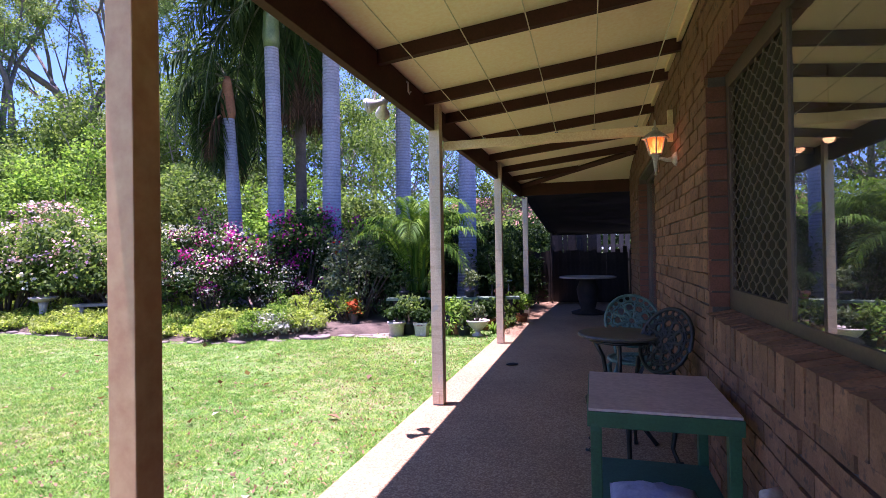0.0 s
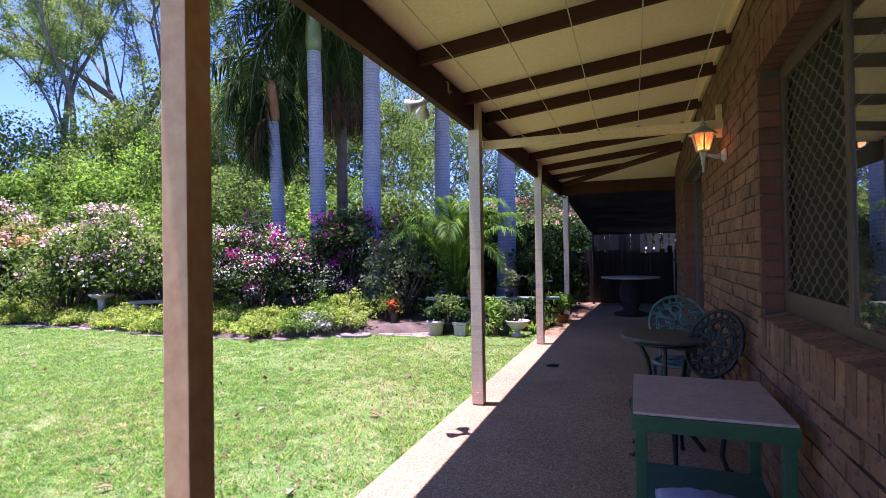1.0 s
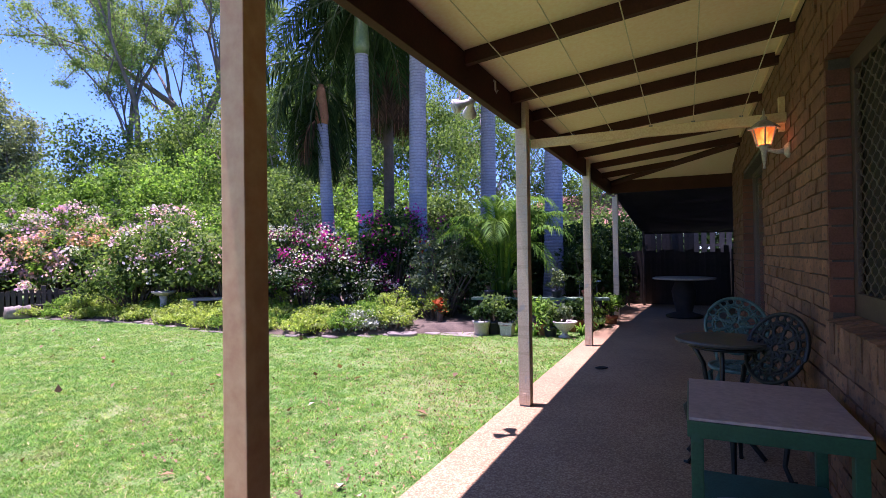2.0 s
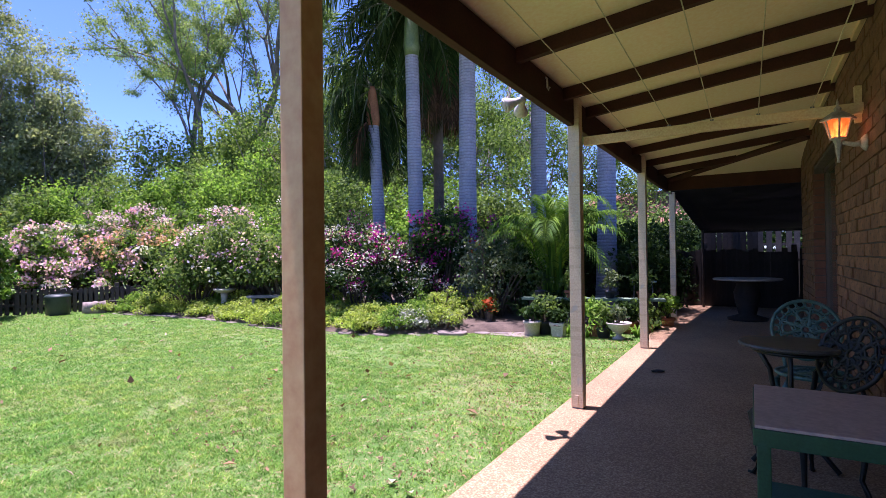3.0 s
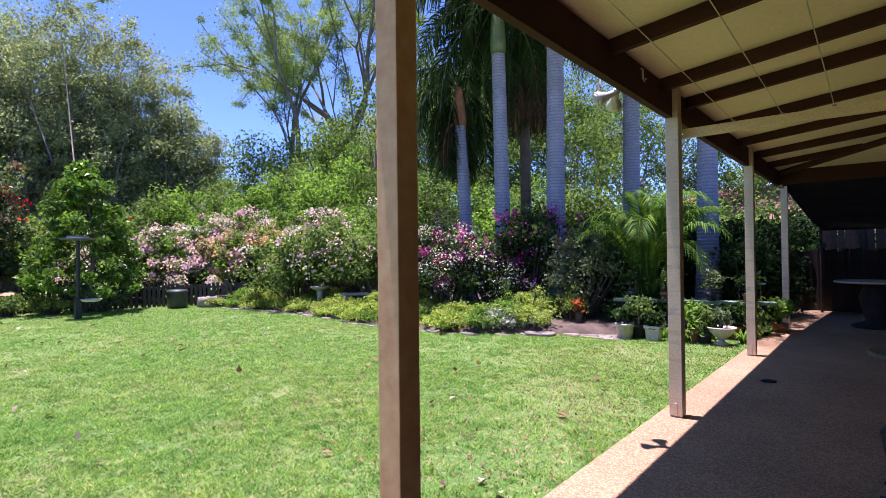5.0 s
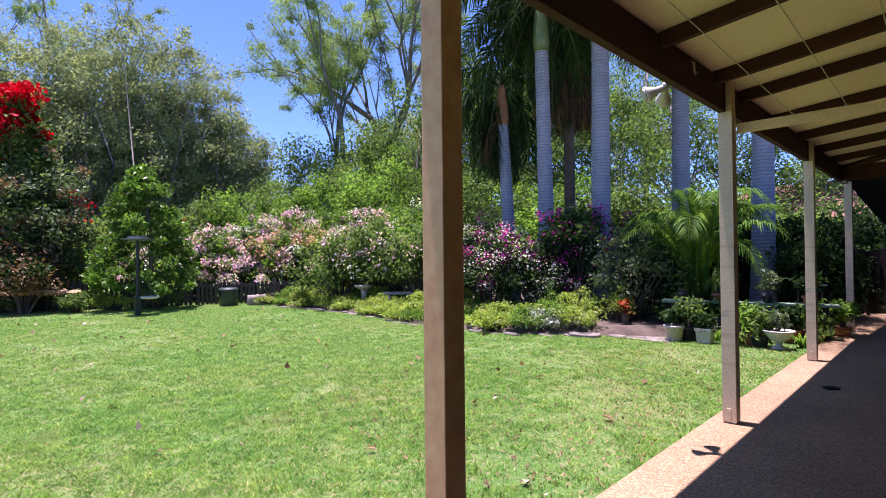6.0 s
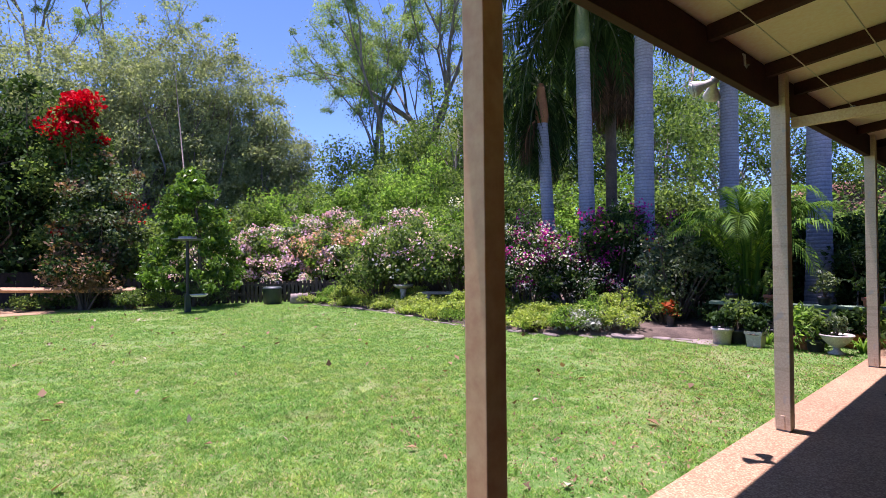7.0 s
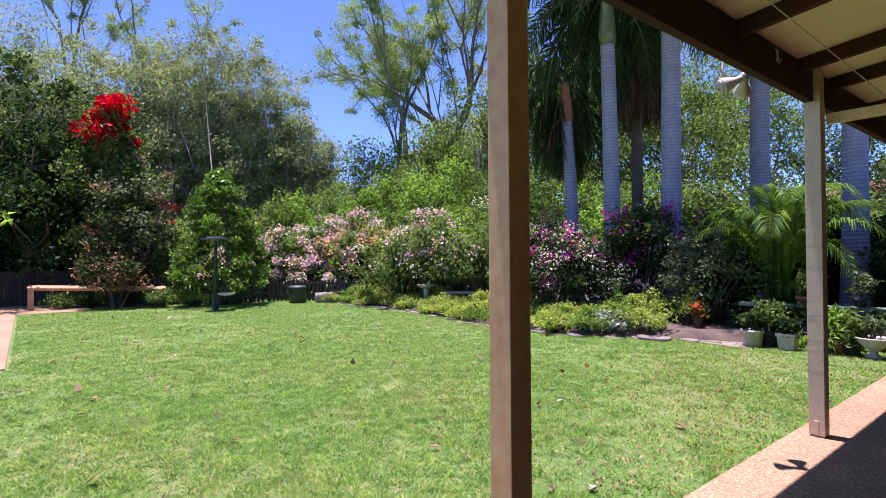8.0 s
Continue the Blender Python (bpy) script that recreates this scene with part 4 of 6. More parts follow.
for bearing, dist, r, look_ in ((72.5, 17.9, (1.3, 1.2, 0.85), PINKS), (69.5, 17.6, (1.5, 1.2, 1.0), PINKS), (66.5, 17.3, (1.5, 1.2, 1.05), PINKS), (64.5, 18.0, (1.6, 1.3, 1.35), PINKS), (61.5, 17.2, (1.5, 1.2, 1.15), PEACHES), (58.5, 17.0, (1.5, 1.2, 1.2), PEACHES),
                                (60, 18.2, (1.6, 1.3, 1.5), PINKS), (55, 17, (1.6, 1.3, 1.35), FEW), (52.5, 17.6, (1.6, 1.3, 1.65), PINKS), (50.0, 16.6, (1.5, 1.3, 1.45), FEW), (47, 16, (1.4, 1.2, 1.4), FEW)):
    bush("bougainvillea", "sprawling bougainvillea covered in pale pink bracts", place(bearing, dist, GROUND), r, 105, 70, 0.34, L_BRIGHT, 0.10, look_, group="pink bougainvilleas")
bush("leafy_shrub", "bright green rounded hedge shrub above the flowers", place(60, 19.4, GROUND), (2.0, 1.3, 1.85), 110, 150, 0.45, L_BRIGHT, 0.12, group="backing shrubs")
bush("leafy_shrub", "bright green rounded hedge shrub above the flowers", place(55.5, 19.2, GROUND), (2.0, 1.3, 2.0), 110, 150, 0.45, L_BRIGHT, 0.12, group="backing shrubs")

# dark tree and red bougainvillea by the path
tree("dark_tree", "dense dark-leaved tree shading the path", place(95, 19.5, GROUND), 7.0, (2.9, 2.9, 3.4), 110, 170, 0.8, L_DARK, 0.17, STEM, 0.2, 0.5, 0.2, -0.95, 0.4)
tree("dark_tree", "dense dark-leaved tree beside the red flowers", place(88.8, 18.8, GROUND), 6.0, (1.7, 1.7, 2.9), 80, 150, 0.7, L_DARK, 0.16, STEM, 0.15, 0.5, 0.2, -0.95, 0.4)
bush("bougainvillea", "tall bougainvillea with vivid red bracts", place(84.0, 17.2, GROUND), (0.9, 0.9, 3.05), 110, 110, 0.42, L_MID, 0.11, (("red_blossom", F_RED, 0.75, 170, 0.12, 4.3), ("red_sprays", F_RED, 0.07, 26, 0.09), ("dark_foliage", L_DARK, 0.25, 80, 0.11)), low=-0.97)
bush("leafy_shrub", "tall grey-green shrub with a few red flower sprays", place(82.0, 16.8, GROUND), (1.15, 0.9, 2.1), 90, 100, 0.4, L_SAGE, 0.10, (("foliage_green", L_MID, 0.3, 60, 0.1), ("dry_foliage", L_DRY, 0.4, 60, 0.1), ("red_sprays", F_RED, 0.16, 44, 0.08, 1.4)), low=-0.9)
bush("leafy_shrub", "rusty brown-leaved shrub in shade under the red flowers", place(83.5, 15.9, GROUND), (0.85, 0.7, 0.8), 56, 70, 0.36, L_DRY, 0.10, (("foliage_dark", L_DARK, 0.6, 60, 0.1),))
citrus = thing("citrus_tree", "small glossy green cone-shaped tree behind the bird feeder", "tree", place(74.6, 15.2, GROUND))
lev = rng.uniform(0, 1, 150) ** 1.25
turn_ = rng.uniform(0, 2 * np.pi, 150)
wide = 1.22 * (1 - lev) ** 0.55 * rng.uniform(0.5, 1.1, 150)
cen = np.stack([wide * np.cos(turn_), wide * np.sin(turn_), 0.55 + 2.95 * lev], 1)
part("trunk", limbs(bmesh.new(), (0, 0, -0.05), cen[::5], 0.05, start=(0.2, 0.9), top=(0, 0, 2.9)), STEM, citrus, smooth=True)
quads_mesh("crown", leaves_at(foliage(cen, 90, 0.24), 0.12, 0.42, 0.2, 0.45), L_CITRUS, citrus)
bush("leafy_shrub", "shrub with orange-red new leaves beyond the fence", place(72, 19.5, GROUND), (0.55, 0.5, 1.6), 26, 60, 0.35, L_MID, 0.12, (("orange_growth", F_ORANGE, 0.5, 60, 0.13),))
for bearing, dist, r, leaf in ((77.0, 15.2, (0.6, 0.4, 0.24), L_BED), (80, 15.4, (0.5, 0.4, 0.25), L_MID), (73.5, 15.2, (0.7, 0.5, 0.32), L_SAGE), (84, 16.2, (0.6, 0.4, 0.25), L_MID), (87, 16.4, (0.6, 0.4, 0.22), L_MID)):
    bush("border_plant", "low leafy border plant by the picket fence", place(bearing, dist, GROUND), r, 26, 60, 0.2, leaf, 0.07, group="fence border plants")


# ---- palms ----
def frond(rach, leaf_q, base, way, length, droop, leaflet=0.5, pairs=34, width=0.02, vee=0.5, sink=0.0, broad=0.045, ruffle=0.0):
    """An arching rachis with two rows of leaflets."""
    base, way = np.array(base, float), np.array(way, float)
    way = way / np.linalg.norm(way)
    pts = [base]
    d = way.copy()
    seg = 14
    for i in range(seg):
        d = d + np.array([0, 0, -droop * (0.4 + i / seg) / seg * 2.2])
        d = d / np.linalg.norm(d)
        pts.append(pts[-1] + d * length / seg)
    pts = np.array(pts)
    tube(rach, pts[::2], list(np.linspace(width, width * 0.15, len(pts[::2]))), 4, False)
    for i in range(pairs):
        t = 0.12 + 0.88 * i / pairs
        f = t * seg
        a = min(seg - 1, int(f))
        p = pts[a] + (pts[a + 1] - pts[a]) * (f - a)
        along = unit((pts[a + 1] - pts[a])[None])[0]
        side = np.cross(along, [0, 0, 1.0])
        if np.linalg.norm(side) < 0.05:
            side = np.cross(way, [0, 0, 1.0])
        side = side / np.linalg.norm(side)
        up = np.cross(side, along)
        size = leaflet * (math.sin(math.pi * min(1, 0.12 + t * 0.9)) ** 0.6) * rng.uniform(0.85, 1.1)
        for s in (1, -1):
            out = along * 0.55 + side * s * 0.8 + up * (vee * rng.uniform(0.4, 1.1) + ruffle * rng.normal())
            out = out / np.linalg.norm(out)
            w = np.cross(out, up)
            w = w / max(1e-6, np.linalg.norm(w)) * size * broad
            mid = p + out * size * 0.5
            mid = mid + np.array([0, 0, -size * 0.3 * sink])
            tip = p + out * size * (1 - 0.35 * sink) + np.array([0, 0, -size * (0.25 + 0.35 * rng.uniform() + 0.55 * sink)])
            leaf_q.append((p, mid + w, tip, mid - w))


def royal_palm(at, lean, height, radius, shaft, fronds, flen, label, dead=0, foot=1.25, shaft_mat=None, sag=1.0, open_side=None, gap=0.5, outward=1.0, bark=None):
    t = thing("palm_tree", label, "palm tree", at, 0, "tall palms")
    bm = bmesh.new()
    pts, rad = [], []
    k = int(height / 0.075)
    for i in range(k + 1):
        u = i / k
        ring = 1.0 if i % 2 else 0.982
        flare = 1 + (foot - 1) * math.exp(-u * height / 0.45)
        pts.append((lean[0] * u ** 1.3, lean[1] * u ** 1.3, -0.1 + u * (height + 0.1)))
        rad.append(radius * ring * flare * (1.0 - 0.18 * u) * (1 + 0.012 * float(rng.normal())))
    tube(bm, pts, rad, 16)
    part("trunk", bm, bark or PALM_BARK, t, "ringed trunk")
    top = Vector(pts[-1])
    bm = bmesh.new()
    tube(bm, [top + Vector((lean[0] * 0.1 * z, lean[1] * 0.1 * z, z * shaft)) for z in (-0.02, 0.15, 0.5, 0.85, 1.0)], [radius * 0.86, radius * 1.0, radius * 0.85, radius * 0.6, radius * 0.4], 14)
    part("crownshaft", bm, shaft_mat or CROWNSHAFT, t, smooth=True)
    tip = top + Vector((0, 0, shaft * 0.92))
    rach, leaf_q = bmesh.new(), []
    for i in range(fronds):
        a = 2 * math.pi * (i * 0.382 + 0.1)
        if open_side is not None and math.cos(a - radians(open_side)) > gap:
            continue
        rise = 1.3 - (1.0 + 0.8 * sag) * (i / fronds)
        frond(rach, leaf_q, tip, (math.cos(a) * outward, math.sin(a) * outward, rise), flen * rng.uniform(0.8, 1.1), sag * (1.0 + 1.5 * (i / fronds)), 0.52, 90, 0.026, 0.2, min(0.6, sag * 0.5), 0.045, 0.6)
    part("frond_framework", rach, PALM_RIB, t)
    quads_mesh("frond_crown", np.array(leaf_q), L_PALM, t)
    if dead:
        rach, leaf_q = bmesh.new(), []
        for i in range(dead):
            a = 2 * math.pi * (i * 0.382 + 0.3)
            frond(rach, leaf_q, top + Vector((0, 0, 0.1)), (math.cos(a) * 0.5, math.sin(a) * 0.5, 0.0), flen * rng.uniform(0.55, 0.95), 3.4, 0.42, 60, 0.03, 0.1, 0.9, 0.05, 0.3)
        part("dead_framework", rach, OLD_SHEATH, t)
        quads_mesh("dead_frond_skirt", np.array(leaf_q), L_SKIRT, t, "hanging dry brown fronds", "stuff")
    return t


royal_palm(place(37.2, 12.6, GROUND), (-0.25, 0.0), 4.45, 0.165, 0.95, 30, 2.4, "tall grey palm with a rusty sheath and dark drooping fronds", 2, shaft_mat=OLD_SHEATH, sag=1.8, open_side=-15, gap=0.1, outward=0.6)
royal_palm(place(33.4, 11.7, GROUND), (-0.10, 0.0), 5.8, 0.185, 1.3, 56, 3.3, "tall palm with a grey ringed trunk and drooping fronds", 0, sag=0.85, open_side=-30, gap=0.0, outward=0.9)
royal_palm(place(27.9, 11.6, GROUND), (0.0, 0.1), 6.3, 0.215, 1.4, 30, 3.1, "tall palm with a stout grey ringed trunk", 0, sag=0.55)
royal_palm(place(20.2, 13.2, GROUND), (0.05, 0.0), 5.9, 0.215, 1.2, 26, 3.1, "tall grey palm behind the leaning palm fronds", 0, sag=0.25)
royal_palm(place(13.2, 11.6, GROUND), (0.05, 0.0), 5.4, 0.215, 1.2, 20, 4.4, "tall grey palm with a flared foot behind the pots", 0, 1.55, sag=0.25)
royal_palm(place(31.0, 13.6, GROUND), (0.0, 0.0), 6.3, 0.15, 1.0, 9, 2.8, "dark thin palm hung with dry brown fronds", 34, sag=1.2, outward=0.6, bark=STEM)

areca = thing("clumping_palm", "clumping palm with bright arching yellow-green fronds", "palm", place(18.7, 9.9, GROUND))
rach, leaf_q = bmesh.new(), []
for i in range(28):
    a = 2 * math.pi * (i * 0.382)
    r0 = 0.2 * rng.uniform(0.2, 1)
    foot = (r0 * math.cos(a), r0 * math.sin(a), 0.05)
    knee = (foot[0] * 1.7, foot[1] * 1.7, 0.75 + 0.85 * rng.uniform())
    tube(rach, [foot, knee], [0.03, 0.022], 6, False)
    frond(rach, leaf_q, knee, (math.cos(a) * 0.36, math.sin(a) * 0.36, 1.9 - 1.2 * (i / 28)), rng.uniform(1.25, 1.75), 1.4 + 0.7 * rng.uniform(), 0.36, 42, 0.012, 0.35, 0.25, 0.045, 0.0)
part("stalk_clump", rach, L_ARECA, areca)
quads_mesh("frond_crown", np.array(leaf_q), L_ARECA, areca)

# white and magenta bougainvilleas before the palms
bush("bougainvillea", "rounded bougainvillea with white and magenta bracts", place(40.0, 10.9, GROUND), (1.2, 1.0, 1.0), 110, 70, 0.34, L_DARK, 0.08, (("green_foliage", L_MID, 0.4, 40, 0.08), ("white_blossom", F_WHITE, 0.6, 70, 0.044), ("magenta_blossom", F_MAGENTA, 0.32, 60, 0.046)))
bush("bougainvillea", "bougainvillea with white and magenta bracts beside a palm", place(35.0, 10.8, GROUND), (0.75, 0.8, 0.75), 70, 70, 0.32, L_DARK, 0.08, (("white_blossom", F_WHITE, 0.42, 60, 0.044), ("magenta_blossom", F_MAGENTA, 0.28, 56, 0.046)))
bush("bougainvillea", "tall dark bougainvillea with purple bracts between palms", place(30.8, 11.2, GROUND), (0.75, 0.8, 1.3), 80, 70, 0.34, L_DARK, 0.08, (("green_foliage", L_MID, 0.35, 40, 0.08), ("magenta_blossom", F_MAGENTA, 0.32, 50, 0.05), ("pale_blossom", F_WHITE, 0.08, 24, 0.046)))
bush("bougainvillea", "dark bougainvillea with purple bracts behind the palm", place(23.5, 12.6, GROUND), (1.0, 0.8, 1.15), 70, 70, 0.34, L_DARK, 0.08, (("magenta_blossom", F_MAGENTA, 0.22, 45, 0.055),))
bush("leafy_shrub", "grey-green arching shrub at the bed's back", place(25.3, 10.2, GROUND), (0.85, 0.75, 0.9), 70, 70, 0.3, L_SAGE, 0.07, (("red_growth", F_RED, 0.05, 12, 0.05),), group="bed shrubs")
bush("leafy_shrub", "dark leafy shrub under the palms", place(22.3, 10.7, GROUND), (0.8, 0.7, 0.75), 60, 80, 0.3, L_DARK, 0.09, group="bed shrubs")
for bearing, dist, r in ((16.5, 12.6, (0.8, 0.8, 0.9)), (10.6, 13.0, (0.9, 0.7, 0.75)), (8.5, 12.2, (0.5, 0.6, 0.6)), (43.5, 12.5, (1.0, 0.8, 0.9)), (47.5, 12.6, (1.2, 0.9, 1.1)), (52, 13.2, (1.3, 0.9, 1.2)), (56, 13.6, (1.1, 0.9, 0.9))):
    bush("leafy_shrub", "dark green leafy shrub at the back of the bed", place(bearing, dist, GROUND), r, 60, 90, 0.36, L_DARK if bearing < 40 else L_MID, 0.10, () if bearing < 45 else (("pink_blossom", F_PINK, 0.14, 30, 0.07), ("pale_blossom", F_WHITE, 0.05, 26, 0.07)), group="bed shrubs")

# low planting along the bed
kinds = ((L_BED, "bright yellow-green groundcover"), (L_BED, "bright yellow-green groundcover"), (L_BRIGHT, "soft green low plant"), (L_BED, "bright yellow-green groundcover"), (L_BED, "pale yellow-green feathery low plant"), (L_BRIGHT, "fresh green low plant"))
for i in range(80):
    x = -13.2 + 8.8 * (i + 0.5) / 80 + float(rng.uniform(-0.15, 0.15))
    depth = 0.14 + 1.6 * (i * 0.618 % 1.0) ** 1.2
    leaf, text = kinds[int(rng.integers(len(kinds)))]
    hgt = 0.06 + 0.2 * float(rng.uniform()) ** 1.6 + 0.06 * depth
    bush("border_plant", text + " in the garden bed", (x, bed_front(x) + depth, GROUND + 0.03), (float(rng.uniform(0.24, 0.46)), 0.32, hgt), 30, 46, 0.12, leaf, 0.05, group="bed edging plants")
for x, d in ((-4.9, 0.35), (-4.6, 0.5), (-5.2, 0.42)):
    bush("border_plant", "silver-leaved low plant at the bed edge", (x, bed_front(x) + d, GROUND + 0.03), (0.26, 0.24, 0.16), 26, 50, 0.13, L_GREY, 0.06, group="bed edging plants")


def strappy(name, label, at, count, length, leaf, width=0.03, category="plant", group=""):
    """Arching sword leaves from one root."""
    t = thing(name, label, category, at, 0, group)
    qs = []
    for i in range(count):
        a = float(rng.uniform(0, 2 * math.pi))
        d = np.array([math.cos(a) * 0.55, math.sin(a) * 0.55, 1.0 + 0.5 * rng.uniform()])
        L = length * rng.uniform(0.7, 1.15)
        side = np.array([-math.sin(a), math.cos(a), 0]) * width
        p = np.array([0.03 * math.cos(a), 0.03 * math.sin(a), 0])
        for s in range(4):
            nxt = p + d / np.linalg.norm(d) * L / 4
            w0, w1 = side * (1 - s / 4), side * (1 - (s + 1) / 4)
            qs.append((p - w0, p + w0, nxt + w1, nxt - w1))
            p = nxt
            d = d + np.array([0, 0, -0.55])
    quads_mesh("leaf_rosette", np.array(qs), leaf, t)
    return t


for x, d, L, leaf in ((-8.2, 0.9, 0.55, L_BED), (-7.7, 0.8, 0.5, L_BED), (-9.0, 1.1, 0.6, L_BED), (-5.6, 0.9, 0.4, L_GREY), (-3.6, 1.2, 0.4, L_BRIGHT), (-10.1, 1.0, 0.5, L_BRIGHT), (-6.8, 1.4, 0.6, L_SAGE), (-6.5, 1.2, 0.55, L_SAGE)):
    strappy("strappy_plant", "clump of arching strap leaves in the bed", (x, bed_front(x) + d, GROUND + 0.04), 46, L, leaf, 0.022, group="strappy plants")
bush("border_plant", "orange-red leaved plant at the back of the bed", place(25.6, 9.3, GROUND + 0.03), (0.12, 0.12, 0.24), 12, 12, 0.10, L_MID, 0.06, (("orange_growth", F_ORANGE, 0.8, 12, 0.07),))

for x, y, r in ((-1.95, 11.4, (0.45, 0.6, 0.8)), (-2.0, 12.4, (0.6, 0.7, 1.1)), (-2.9, 12.3, (0.8, 0.7, 1.2)), (-3.9, 12.8, (0.9, 0.6, 1.2))):
    bush("leafy_shrub", "dark leafy shrub by the shaded fence", (x, y, GROUND), r, 50, 90, 0.32, L_DARK, 0.09, group="bed shrubs")

# made-up hedge that blocks the bright background between the end palings
for x, y, r in ((-1.2, 16.2, (1.2, 0.9, 1.3)), (1.0, 16.4, (1.3, 0.9, 1.4)), (3.2, 16.2, (1.3, 0.9, 1.4))):
    bush("leafy_shrub", "dark green shrub added to block the glare beyond the end fence", (x, y, GROUND), r, 60, 100, 0.45, L_DARK, 0.12, group="backing shrubs")
tree("young_tree", "young tree with fresh bright leaves by the path", place(97.5, 7.0, GROUND), 2.6, (0.75, 0.75, 0.75), 22, 34, 0.3, L_BRIGHT, 0.10, BARK_GREY, 0.03, 0.4, 0.1, -0.8)

bush("leafy_shrub", "low dark shrub at the foot of the clumping palm", place(19.8, 9.75, GROUND), (0.55, 0.4, 0.36), 40, 70, 0.2, L_DARK, 0.07, group="bed shrubs")


# ---- verandah furniture ----
table = thing("side_table", "green painted table with a pale laminate top by the wall", "table", (-0.08, 2.33, 0))
TW, TD, TH = 0.58, 0.69, 0.61
part("tabletop", boxed((0.006, 0.006, TH - 0.012), (TW - 0.006, TD - 0.006, TH), 0.002), LAMINATE, table, "pale pink worn laminate top")
bm = bmesh.new()
for lo, hi in (((0, 0, TH - 0.075), (TW, 0.02, TH - 0.013)), ((0, TD - 0.02, TH - 0.075), (TW, TD, TH - 0.013)), ((0, 0.02, TH - 0.075), (0.02, TD - 0.02, TH - 0.013)), ((TW - 0.02, 0.02, TH - 0.075), (TW, TD - 0.02, TH - 0.013))):
    box(bm, lo, hi, 0.003)
part("apron", bm, GREEN_PAINT, table)
for x in (0.012, TW - 0.057):
    for y in (0.012, TD - 0.057):
        part("leg", boxed((x, y, 0), (x + 0.045, y + 0.045, TH - 0.076), 0.004), GREEN_PAINT, table)
part("shelf", boxed((0.02, 0.058, 0.155), (TW - 0.02, TD - 0.058, 0.18), 0.003), TEAL_PAINT, table, "teal painted lower shelf")
bm = bmesh.new()
n = 18
g = [[bm.verts.new((0.09 + 0.36 * u / n, 0.06 + 0.26 * v / n, 0.181 + 0.055 * (math.sin(math.pi * u / n) * math.sin(math.pi * v / n)) ** 0.45 * (1 + 0.22 * noise.noise((u * 0.5, v * 0.5, 1))))) for u in range(n + 1)] for v in range(n + 1)]
for v in range(n):
    for u in range(n):
        bm.faces.new((g[v][u], g[v][u + 1], g[v + 1][u + 1], g[v + 1][u]))
bmesh.ops.solidify(bm, geom=bm.faces[:], thickness=0.006)
bag = part("folded_cloth", bm, CLOTH, smooth=True)
bag.matrix_basis = pose(-0.08, 2.33, 0)
tagged(bag, "crumpled pale lilac cloth on the table shelf", "cloth")


def ring(bm, centre, radius, wire, axis_x, axis_y, segments=14, sides=4):
    c, ax, ay = Vector(centre), Vector(axis_x), Vector(axis_y)
    pts = [c + radius * (math.cos(a) * ax + math.sin(a) * ay) for a in [2 * math.pi * k / segments for k in range(segments + 1)]]
    return tube(bm, pts, wire, sides, False)


